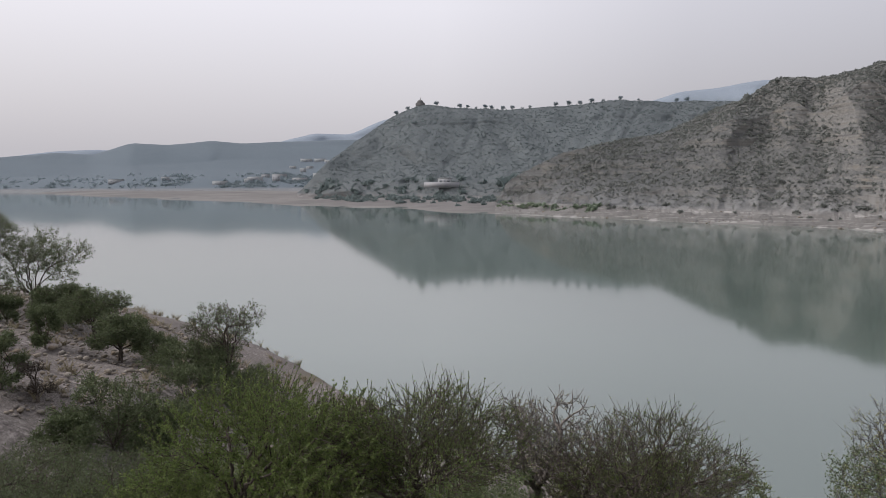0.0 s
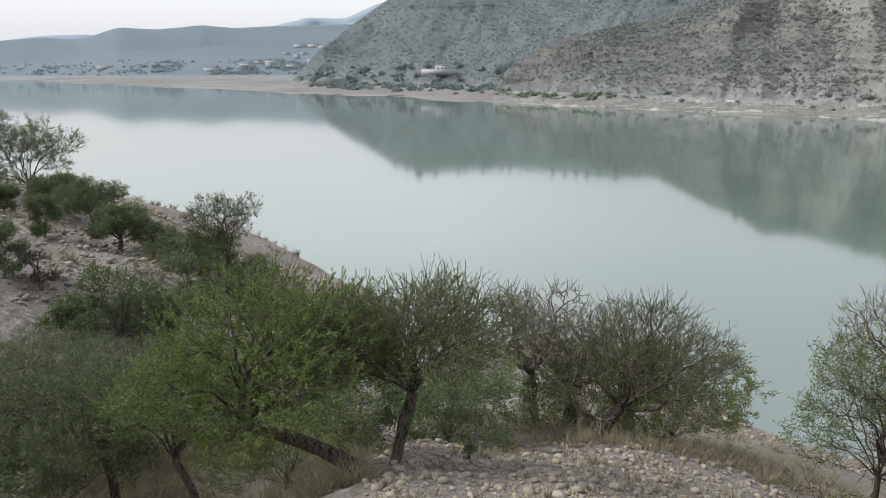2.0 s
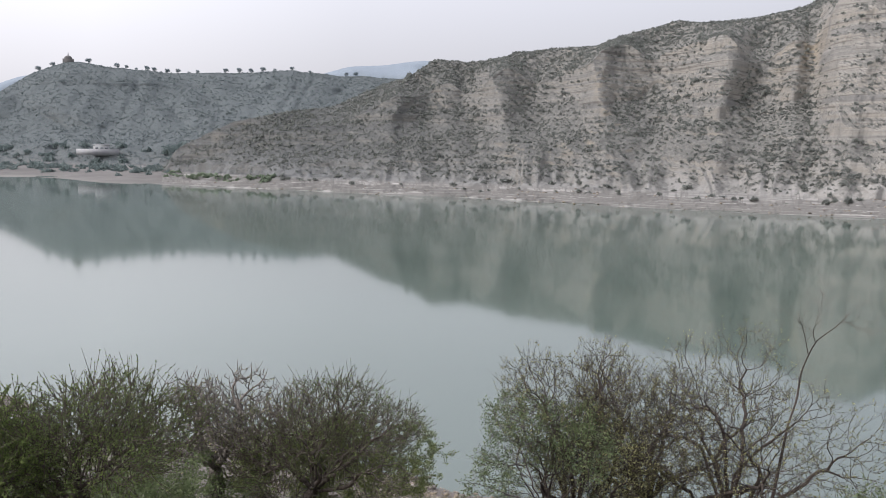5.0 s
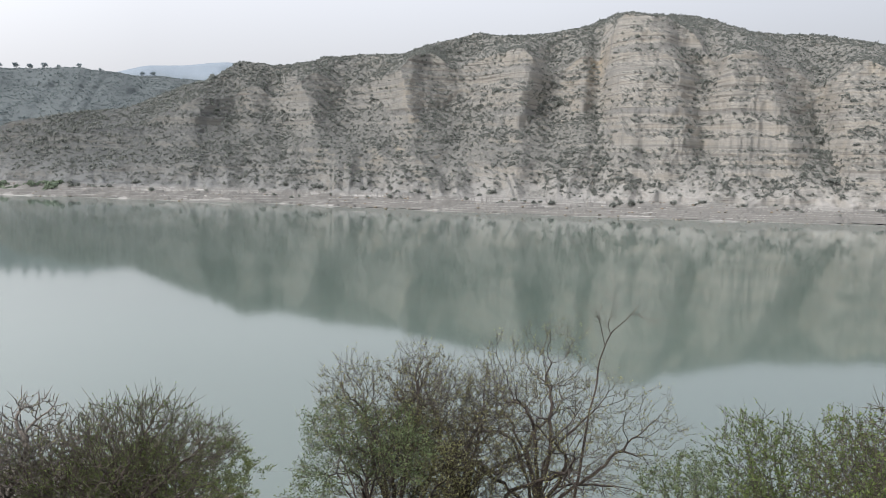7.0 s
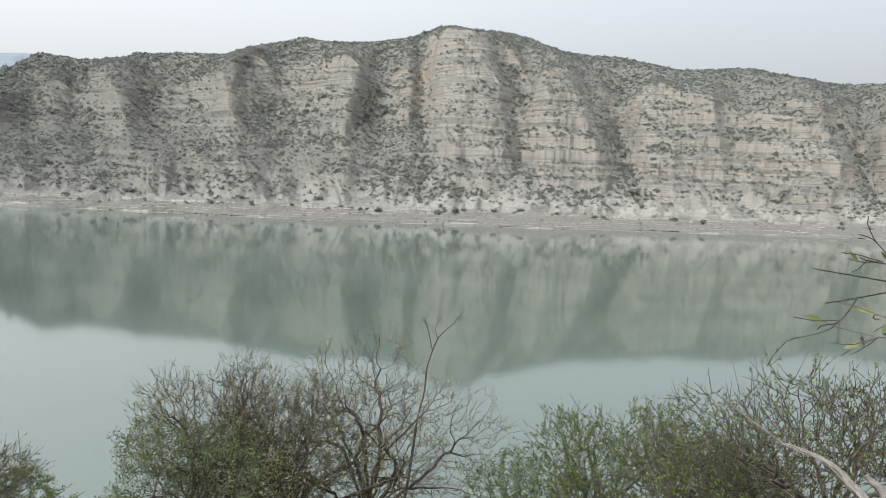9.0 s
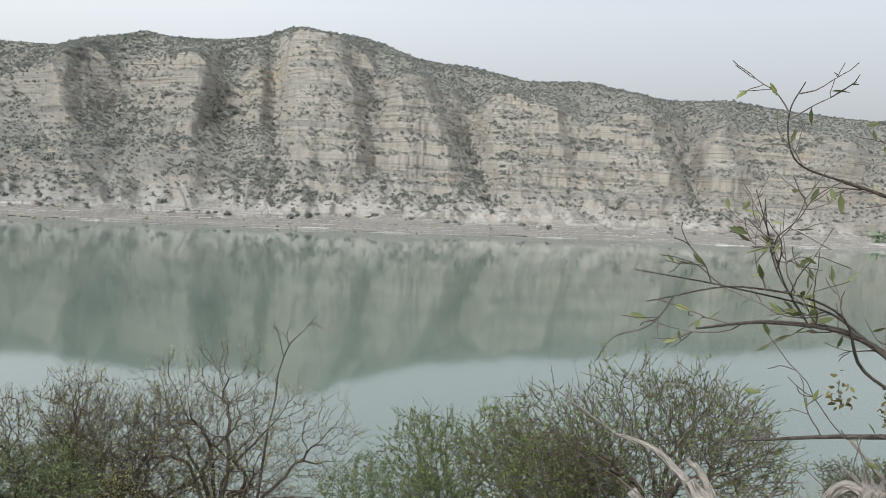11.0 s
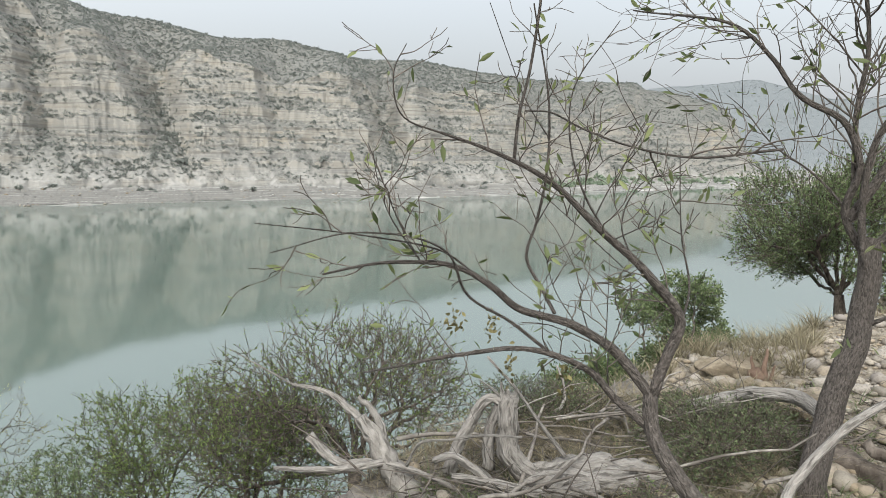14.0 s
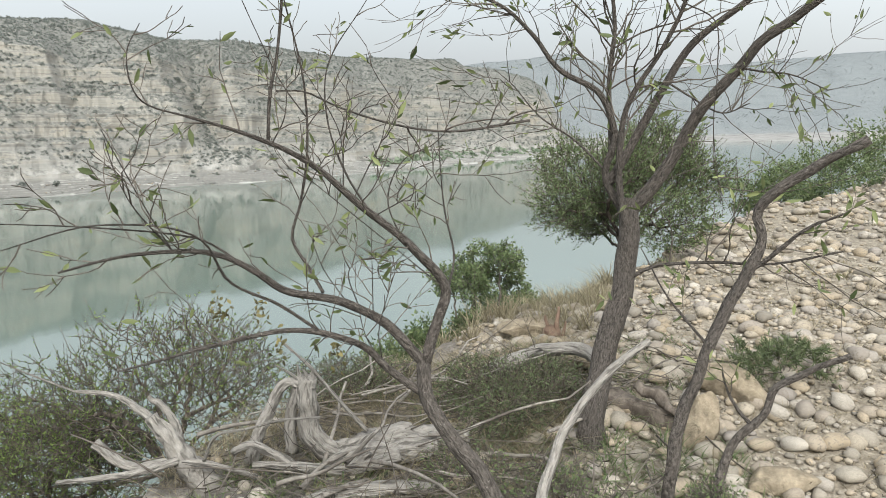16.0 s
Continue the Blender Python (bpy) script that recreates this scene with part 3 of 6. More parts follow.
    r = r - brow * (5.0 * (crags(warp / 26, zz / 70, 28) - 0.5) + 2.0 * (crags(warp / 9, zz / 30, 29) - 0.5))
    # harder beds stand out as thin ledges
    bed = zz + 1.2 * vnoise(sg / 70, zz * 0, 30) + 0.012 * sg
    ledge = 0.55 * np.tanh(5 * vnoise(bed / 3.1, sg / 300, 31)) + 0.36 * np.tanh(4 * vnoise(bed / 1.15, sg / 90, 32)) + 0.2 * vnoise(bed / 0.55, sg / 30, 33)
    r = r - ledge * (1.4 * wall + 0.6 * scree + 0.35 * brow) * (0.55 + 0.6 * smooth(vnoise(sg / 9, bed / 4, 34), -0.4, 0.5))
    # wide benches between the steeper beds
    shelf = np.mod((bed + 2.5 * vnoise(sg / 35, zz * 0, 43)) / 9.5, 1.0)
    r = r + (2.6 * wall + 1.2 * scree) * (shelf - 0.5 - 1.0 * smooth(shelf, 0.72, 1.0) + 0.0) * smooth(vnoise(sg / 28, zz / 20, 44), -0.7, 0.3)
    rough = 0.5 * vnoise(sg / 2.2, zz / 1.8, 35) + 0.3 * vnoise(sg / 0.9, zz / 0.8, 36)
    r = r - rough * smooth(band, 1.0, 1.1)
    # no face hangs over: every course lies at least a little behind the one below
    first = int(np.argmax(band[:, 0] >= 1.0))
    for i in range(first + 1, len(r)):
        r[i] = np.maximum(r[i], r[i - 1] + 0.22 * np.maximum(0, zz[i] - zz[i - 1]))
    # bedded bank
    led = smooth(band, 0.02, 0.08) * (1 - smooth(band, 1.0, 1.12)) * (band < 1.2)
    height = 0.5 + 0.16 * vnoise(sg / 25, zz * 0, 37)
    lift = zz + 1.3 * fbm(sg / 11, r / 4, 38, 5)
    bench = np.floor(lift / height) * height + height * smooth(lift / height - np.floor(lift / height), 0.88, 1.0)
    zz = zz + led * (bench - zz) * smooth(zz, 0.0, 0.3)
    zz = zz + 0.3 * fbm(sg / 3, r / 3, 39, 3) * smooth(band, 1.0, 1.2)
    zz = np.minimum(zz, EYE + r * ((top - EYE) / crest)[None] - 4.0 * np.maximum(0, band - 4))      # nothing stands over the crest line
    a = np.radians(az)[None]
    verts = np.stack([r * np.sin(a), r * np.cos(a), zz], -1)
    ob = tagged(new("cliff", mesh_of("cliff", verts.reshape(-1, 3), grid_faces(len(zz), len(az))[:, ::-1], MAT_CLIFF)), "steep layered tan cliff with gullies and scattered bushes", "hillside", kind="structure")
    HILLS["cliff"] = (verts, band[:, 0], 1 - form, az, np.broadcast_to(band, zz.shape))
    return ob


cliff = build_cliff()


def build_mudflat():
    """A low bar of dried mud between the water and the hills at the bend."""
    k = np.array([(-36, 2300, 2700), (-30.5, 1400, 2200), (-26, 960, 1500), (-22.8, 765, 1250), (-19.3, 625, 1150), (-14.9, 560, 1050), (-10.8, 445, 900), (-7, 412, 650), (-3.6, 388, 560), (0, 330, 520), (4.5, 312, 470), (9, 330, 420)])
    az = np.arange(-36, 9.01, 0.15)
    near, far = np.interp(az, k[:, 0], k[:, 1]), np.interp(az, k[:, 0], k[:, 2])
    s = np.radians(az) * 450
    near = near * (1 + 0.02 * fbm(s / 25, s * 0, 81, 4))
    w = np.concatenate([[-0.04], np.linspace(0, 1, 60) ** 1.4])[:, None]
    r = near + (far - near) * w
    z = np.where(w < 0, -0.6, 3.0 * smooth(w, 0, 0.9) ** 0.8) * (1 - 0.4 * smooth(az, 2, 9))
    z = z + 0.45 * fbm(s[None] / 12, np.log(r) * 25, 82, 4) * smooth(w, 0, 0.15)
    a = np.radians(az)[None]
    me = mesh_of("mudflat", np.stack([r * np.sin(a), r * np.cos(a), z], -1).reshape(-1, 3), grid_faces(len(w), len(az))[:, ::-1], MAT_FLAT)
    tagged(new("mudflat", me), "broad grey-brown mud bar at the river bend", "river bank", kind="structure")
    HILLS["mudflat"] = (np.stack([r * np.sin(a), r * np.cos(a), z], -1), w[:, 0], np.zeros(z.shape), az, np.broadcast_to(w, z.shape))


build_mudflat()

HEAD_KEYS = [(az, f, c, el(e, c)) for az, f, c, e in (
    (-11.0, 640, 660, -0.9), (-9.0, 590, 650, 1.2), (-6.5, 540, 700, 3.0), (-4.6, 505, 760, 4.2), (-3.6, 488, 770, 4.8), (-1.6, 470, 770, 5.6), (0.8, 455, 760, 5.3), (4.3, 430, 750, 5.2),
    (8.4, 410, 740, 5.55), (13.4, 400, 720, 5.8), (16.5, 400, 720, 5.45), (20.5, 400, 720, 5.3), (26, 400, 720, 5.0))]
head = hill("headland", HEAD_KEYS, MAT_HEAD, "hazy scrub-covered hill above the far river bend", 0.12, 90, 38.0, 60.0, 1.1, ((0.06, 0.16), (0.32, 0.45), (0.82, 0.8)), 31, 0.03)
head["category"] = "hill"

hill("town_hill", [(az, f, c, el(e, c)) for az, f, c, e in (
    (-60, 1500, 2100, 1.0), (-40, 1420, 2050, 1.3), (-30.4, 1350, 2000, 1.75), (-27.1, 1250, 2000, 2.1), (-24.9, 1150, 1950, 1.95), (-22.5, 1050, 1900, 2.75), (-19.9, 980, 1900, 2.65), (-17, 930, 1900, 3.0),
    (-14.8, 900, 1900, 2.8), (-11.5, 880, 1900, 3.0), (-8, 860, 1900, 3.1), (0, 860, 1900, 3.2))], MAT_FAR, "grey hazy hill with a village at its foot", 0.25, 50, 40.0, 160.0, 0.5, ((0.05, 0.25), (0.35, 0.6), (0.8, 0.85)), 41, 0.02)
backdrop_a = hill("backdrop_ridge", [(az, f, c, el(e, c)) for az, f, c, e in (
    (-14, 2500, 2900, 2.4), (-11.5, 2500, 2900, 3.1), (-9.5, 2500, 2900, 3.6), (-6.9, 2500, 2900, 3.5), (-4.4, 2500, 2900, 4.6), (-2, 2500, 2900, 4.9), (2, 2500, 2900, 4.5))], MAT_BLUE, "distant ridge coloured pale blue for haze", 0.25, 24, 60.0, 300.0, 0.0, ((0.05, 0.2), (0.35, 0.5), (0.8, 0.8)), 51, 0.01)
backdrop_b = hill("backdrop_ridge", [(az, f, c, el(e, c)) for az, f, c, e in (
    (-60, 3800, 4200, 1.2), (-32, 3800, 4200, 1.5), (-27, 3800, 4200, 2.2), (-24.5, 3800, 4200, 2.35), (-20, 3800, 4200, 2.0))], MAT_BLUE, "distant ridge coloured pale blue for haze", 0.5, 16, 60.0, 300.0, 0.0, ((0.05, 0.2), (0.35, 0.5), (0.8, 0.8)), 52, 0.01)
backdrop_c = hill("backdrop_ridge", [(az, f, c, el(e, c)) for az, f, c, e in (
    (13, 2300, 2700, 5.0), (15.3, 2300, 2700, 5.6), (17.4, 2300, 2700, 6.25), (20.3, 2300, 2700, 6.45), (22.8, 2300, 2700, 6.85), (26, 2300, 2700, 6.7), (28, 2300, 2700, 6.0))], MAT_BLUE, "distant ridge coloured pale blue for haze", 0.25, 24, 60.0, 300.0, 0.0, ((0.05, 0.2), (0.35, 0.5), (0.8, 0.8)), 53, 0.01)
hill("east_hill", [(az, f, c, el(e, c)) for az, f, c, e in (
    (94, 700, 1000, 3.0), (99, 640, 1050, 4.9), (103, 620, 1100, 5.2), (107.5, 640, 1150, 5.5), (112.5, 680, 1200, 4.2), (118, 760, 1300, 4.2), (124, 830, 1350, 4.5), (130, 880, 1400, 4.7), (140, 960, 1500, 4.6), (155, 1000, 1600, 4.0))],
    MAT_RIGHT, "pale hazy scrub hill at the river bend", 0.2, 70, 26.0, 90.0, 0.6, ((0.05, 0.30), (0.35, 0.55), (0.8, 0.8)), 61, 0.03)
for ob in (backdrop_a, backdrop_b, backdrop_c):
    ob["category"] = "ridge"


# ---- scattered bushes on the hills ----
def tufts(points, sizes, seed, blades=26, flat=0.75):
    """Ragged clumps: small leaf-like triangles through a squat half ball at each point."""
    rng = np.random.default_rng(seed)
    n = len(points)
    d = rng.normal(size=(n, blades, 3))
    d /= np.linalg.norm(d, axis=2, keepdims=True)
    d[..., 2] = np.abs(d[..., 2]) * flat
    c = points[:, None] + d * sizes[:, None, None] * rng.uniform(0.35, 0.95, (n, blades, 1))
    a, b = rng.normal(size=(2, n, blades, 3))
    k = sizes[:, None, None] * 0.30
    tri = np.stack([c + a * k, c + b * k, c - (a + b) * k * 0.6], 2).reshape(-1, 3)
    return tri, np.arange(len(tri)).reshape(-1, 3)


def scatter_on(name, count, size, seed, keep, mat, label, blades, thing="hillside_bushes", tries=4):
    verts, u, hol, azs, uu = HILLS[name]
    rng = np.random.default_rng(seed)
    i = rng.uniform(1, len(u) - 4, count * tries)
    j = rng.uniform(0, verts.shape[1] - 2, count * tries)
    ii, jj = i.astype(int), j.astype(int)
    p00, p10, p01 = verts[ii, jj], verts[ii + 1, jj], verts[ii, jj + 1]
    p = p00 + (p10 - p00) * (i - ii)[:, None] + (p01 - p00) * (j - jj)[:, None]
    nrm = np.cross(p01 - p00, p10 - p00)
    area = np.linalg.norm(nrm, axis=1) + 1e-9
    up = np.abs(nrm[:, 2]) / area
    dens = keep(uu[ii, jj], up, p, hol[ii, jj], azs[jj]) * (0.35 + 0.65 * smooth(fbm(p[:, 0] / 18, p[:, 1] / 18 + p[:, 2] / 9, seed), -0.5, 0.5))
    pick = np.flatnonzero(rng.uniform(size=len(p)) < dens * np.clip(area / np.percentile(area, 55), 0, 2))[:count]
    sz = size * rng.uniform(0.5, 1.35, len(pick)) * np.where(rng.uniform(size=len(pick)) < 0.06, 1.9, 1)
    v, f = tufts(p[pick], sz, seed + 1, blades)
    return tagged(new(thing, mesh_of(thing, v, f, mat, False)), label, "bushes", kind="stuff")


scatter_on("cliff", 34000, 0.56, 71, lambda u, up, p, h, a: np.where(p[:, 2] > 3.6, 0.02 + 0.6 * smooth(up, 0.45, 0.7) + 0.25 * smooth(h, 0.3, 0.95), 0.0) * smooth(p[:, 2], 3, 9), MAT_SCRUB, "olive bushes paled for haze, scattered over the cliff", 13, tries=6)
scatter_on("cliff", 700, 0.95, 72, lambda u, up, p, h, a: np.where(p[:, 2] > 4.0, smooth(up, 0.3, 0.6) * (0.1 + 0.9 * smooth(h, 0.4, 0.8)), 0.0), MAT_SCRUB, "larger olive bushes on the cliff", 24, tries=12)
scatter_on("headland", 16000, 0.85, 73, lambda u, up, p, h, a: np.where(p[:, 2] > 6, 0.9, 0.0), MAT_SCRUB_FAR, "green scrub on the headland, greyed for haze", 8)
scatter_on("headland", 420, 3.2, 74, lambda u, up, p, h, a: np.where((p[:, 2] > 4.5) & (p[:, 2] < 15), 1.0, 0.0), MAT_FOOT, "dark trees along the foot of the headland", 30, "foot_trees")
scatter_on("east_hill", 17000, 0.75, 75, lambda u, up, p, h, a: np.where(p[:, 2] > 7, 0.8, 0.0), MAT_EAST_SCRUB, "scrub on the eastern hill, paled for haze", 12)
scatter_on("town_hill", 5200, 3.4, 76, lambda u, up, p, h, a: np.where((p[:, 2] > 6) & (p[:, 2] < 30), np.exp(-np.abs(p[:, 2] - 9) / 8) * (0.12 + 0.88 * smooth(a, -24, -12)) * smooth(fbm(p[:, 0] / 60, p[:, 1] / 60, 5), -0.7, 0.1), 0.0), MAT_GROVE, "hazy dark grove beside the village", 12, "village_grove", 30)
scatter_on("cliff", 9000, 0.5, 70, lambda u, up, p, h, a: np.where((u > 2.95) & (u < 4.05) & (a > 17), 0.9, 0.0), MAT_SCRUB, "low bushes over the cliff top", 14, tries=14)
scatter_on("cliff", 420, 1.5, 78, lambda u, up, p, h, a: np.where((u > 0.55) & (u < 1.12) & (a > 93) & (a < 109), 1.0, 0.0), MAT_CROP, "strip of green crops on the far bank", 24, "crop_strip", 40)
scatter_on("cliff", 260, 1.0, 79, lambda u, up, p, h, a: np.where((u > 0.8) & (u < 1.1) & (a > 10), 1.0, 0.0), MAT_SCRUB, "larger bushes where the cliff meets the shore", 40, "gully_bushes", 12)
scatter_on("cliff", 260, 1.3, 80, lambda u, up, p, h, a: np.where((u > 0.62) & (u < 1.05) & (a < 12), 1.0, 0.0), MAT_CROP, "green bushes at the tip of the cliff", 30, "shore_bushes", 40)
scatter_on("mudflat", 420, 2.2, 77, lambda u, up, p, h, a: np.where((u > 0.3) & (a > -10) & (a < 6), 1.0, 0.0), MAT_FOOT, "dark bushes behind the mud bar", 26, "foot_trees", 12)


def hill_point(name, az, level):
    """The place on a hillside at a bearing where it first reaches a height."""
    verts, u, hol, azs, uu = HILLS[name]
    j = int(np.argmin(np.abs(azs - az)))
    col = verts[:, j]
    i = int(np.argmax(col[:, 2] >= min(level, col[:, 2].max() - 0.01)))
    return col[i]


# ---- trees ----
def prisms(a, b, ra, rb, sides=3):
    """Tapered rods from a to b, all at once."""
    a, b, ra, rb = map(np.asarray, (a, b, ra, rb))
    d = b - a
    d = d / (np.linalg.norm(d, axis=1, keepdims=True) + 1e-9)
    ref = np.where(np.abs(d[:, 2:3]) > 0.9, [[1.0, 0, 0]], [[0, 0, 1.0]])
    x = np.cross(d, ref)
    x /= np.linalg.norm(x, axis=1, keepdims=True) + 1e-9
    y = np.cross(d, x)
    w = np.arange(sides) * 2 * np.pi / sides
    ring = x[:, None] * np.cos(w)[None, :, None] + y[:, None] * np.sin(w)[None, :, None]
    v = np.concatenate([a[:, None] + ring * ra[:, None, None], b[:, None] + ring * rb[:, None, None]], 1)
    i = np.arange(sides)
    q = np.stack([i, (i + 1) % sides, sides + (i + 1) % sides, sides + i], -1)
    f = (np.arange(len(a))[:, None, None] * 2 * sides + q[None]).reshape(-1, 4)
    return v.reshape(-1, 3), f


def tube(points, radii, sides=8, knobs=0.0, seed=0, flute=0.0):
    """One smooth tapered tube with closed ends."""
    p, rr = np.asarray(points, float), np.asarray(radii, float)
    t = np.gradient(p, axis=0)
    t /= np.linalg.norm(t, axis=1, keepdims=True) + 1e-9
    ref = np.array([0.3, 0.2, 1.0]) if abs(t[0, 2]) < 0.8 else np.array([1.0, 0.1, 0])
    rings = []
    x = np.cross(t[0], ref)
    for k in range(len(p)):
        x = x - t[k] * np.dot(x, t[k])
        x /= np.linalg.norm(x) + 1e-9
        y = np.cross(t[k], x)
        w = np.arange(sides) * 2 * np.pi / sides
        lump = 1 + knobs * vnoise(np.cos(w) * 1.7 + k * 0.45, np.sin(w) * 1.7 + seed, seed)
        if flute:
            turn = w + 0.05 * k
            lump = lump + flute * (np.abs(vnoise(np.cos(turn) * 4.5 + seed, np.sin(turn) * 4.5, seed + 3)) * 2.2 - 0.7)
        rings.append(p[k] + (np.outer(np.cos(w), x) + np.outer(np.sin(w), y)) * (rr[k] * lump)[:, None])
    v = np.concatenate(rings + [p[:1], p[-1:]])
    f = grid_faces(len(p), sides, True)
    i = np.arange(sides)
    n = len(p) * sides
    caps = np.concatenate([np.stack([(i + 1) % sides, i, np.full(sides, n)], -1), np.stack([n - sides + i, n - sides + (i + 1) % sides, np.full(sides, n + 1)], -1)])
    return v, [f, caps]


def spline(points, n):
    """A smooth curve through a few points."""
    p = np.asarray(points, float)
    t = np.concatenate([[0], np.cumsum(np.linalg.norm(np.diff(p, axis=0), axis=1))])
    q = np.linspace(0, t[-1], n)
    m = np.gradient(p, t, axis=0)
    k = np.clip(np.searchsorted(t, q, side="right") - 1, 0, len(p) - 2)
    h = (t[k + 1] - t[k])[:, None]
    w = ((q - t[k]) / (t[k + 1] - t[k]))[:, None]
    return (2 * w ** 3 - 3 * w ** 2 + 1) * p[k] + (w ** 3 - 2 * w ** 2 + w) * h * m[k] + (3 * w ** 2 - 2 * w ** 3) * p[k + 1] + (w ** 3 - w ** 2) * h * m[k + 1]


def limb_twigs(rng, start, way, length, radius, depth, out, ends, spread=0.75, curl=0.25, lift=0.1, kids=(4, 7)):
    """Grow one branch and what springs from it; rods go to out, twig points to ends."""
    n = 5 if depth > 0 else 4
    p, d = np.array(start, float), np.array(way, float)
    d /= np.linalg.norm(d)
    pts, dirs = [p], [d]
    for k in range(n):
        d = d + rng.normal(size=3) * curl + np.array([0, 0, lift])
        d /= np.linalg.norm(d)
        p = p + d * length / n
        pts.append(p)
        dirs.append(d)
    taper = np.linspace(radius, radius * (0.45 if depth > 0 else 0.3), n + 1)
    for k in range(n):
        out.append((pts[k], pts[k + 1], taper[k], taper[k + 1]))
    if depth == 0:
        for k in range(1, n + 1):
            ends.append((pts[k], dirs[k]))
        return
    for _ in range(rng.integers(*kids)):
        k = rng.integers(2, n + 1)
        side = rng.normal(size=3)
        side -= dirs[k] * side.dot(dirs[k])
        side /= np.linalg.norm(side)
        nd = dirs[k] * (1 - spread * 0.6) + side * spread
        limb_twigs(rng, pts[k], nd, length * rng.uniform(0.42, 0.72), taper[k] * 0.6, depth - 1, out, ends, spread, curl, lift, kids)
    limb_twigs(rng, pts[-1], dirs[-1], length * 0.6, taper[-1], depth - 1, out, ends, spread, curl, lift, kids)


def leaf_mesh(rng, a, b, count, size, long=1.8, scatter=1.0):
    """Pointed leaves set along the rods from a to b."""
    k = rng.integers(0, len(a), count)
    w = rng.uniform(0.1, 1.0, (count, 1))
    d = b[k] - a[k]
    d /= np.linalg.norm(d, axis=1, keepdims=True) + 1e-9
    p = a[k] * (1 - w) + b[k] * w + rng.normal(size=(count, 3)) * size * scatter
    way = d * 0.8 + rng.normal(size=(count, 3)) * 0.7
    way /= np.linalg.norm(way, axis=1, keepdims=True)
    side = np.cross(way, rng.normal(size=(count, 3)))
    side /= np.linalg.norm(side, axis=1, keepdims=True) + 1e-9
    s = size * rng.uniform(0.6, 1.3, (count, 1))
    return p, way, side, s, long


def leaf_blades(p, way, side, s, long):
    """Simple three-cornered leaves, for small ones."""
    v = np.stack([p - side * s * 0.5, p + side * s * 0.5, p + way * s * long], 1).reshape(-1, 3)
    return v, np.arange(len(v)).reshape(-1, 3)


def leaf_broad(p, way, side, s, long):
    """Pointed oval leaves with a fold, for those seen close."""
    up = np.cross(way, side) * 0.18
    v = np.stack([p, p + way * s * long * 0.35 + side * s * 0.5 + up * s, p + way * s * long * 0.7 + side * s * 0.38 + up * s, p + way * s * long, p + way * s * long * 0.7 - side * s * 0.38 + up * s, p + way * s * long * 0.35 - side * s * 0.5 + up * s], 1).reshape(-1, 3)
    k = np.arange(len(p))[:, None] * 6
    return v, [k + [[0, 1, 2, 3]], k + [[0, 3, 4, 5]]]


def colonise(rng, nodes, parent, goals, step, wander, lift, tries=70):
    """Let a skeleton of nodes grow into a cloud of goals, a step at a time, forking as it goes."""
    nodes, parent = [np.asarray(p, float) for p in nodes], list(parent)
    kids = [0] * len(nodes)
    known = np.array(nodes)
    gap = np.full(len(goals), 1e9)
    near = np.zeros(len(goals), int)
    first = 0
    for _ in range(tries):
        fresh = known[first:]
        for c in range(0, len(fresh), 400):
            d = np.linalg.norm(goals[:, None] - fresh[None, c:c + 400], axis=2)
            m = d.argmin(1)
            dm = d[np.arange(len(goals)), m]
            better = dm < gap
            gap[better], near[better] = dm[better], m[better] + first + c
        keep = gap > step * 1.25
        goals, gap, near = goals[keep], gap[keep], near[keep]
        if not len(goals):
            break
        way = (goals - known[near]) / gap[:, None]
        hosts, back = np.unique(near, return_inverse=True)
        pull = np.zeros((len(hosts), 3))
        np.add.at(pull, back, way)
        pull /= np.linalg.norm(pull, axis=1, keepdims=True) + 1e-6
        came = known[hosts] - known[np.array(parent)[hosts]]
        pull += came / (np.linalg.norm(came, axis=1, keepdims=True) + 1e-6) * 0.45 + rng.normal(size=pull.shape) * wander + [0, 0, lift]
        pull /= np.linalg.norm(pull, axis=1, keepdims=True) + 1e-6
        first = len(known)
        spent = set()
        more = []
        for h, d in zip(hosts, pull):
            if kids[h] >= 3:
                spent.add(h)
                continue
            kids[h] += 1
            kids.append(0)
            more.append(known[h] + d * step)
            parent.append(int(h))
        if spent:
            keep = ~np.isin(near, list(spent))
            goals, gap, near = goals[keep], gap[keep], near[keep]
        if not more or len(known) > 9000:
            break
        known = np.concatenate([known, np.array(more)])
    return known, np.array(parent)


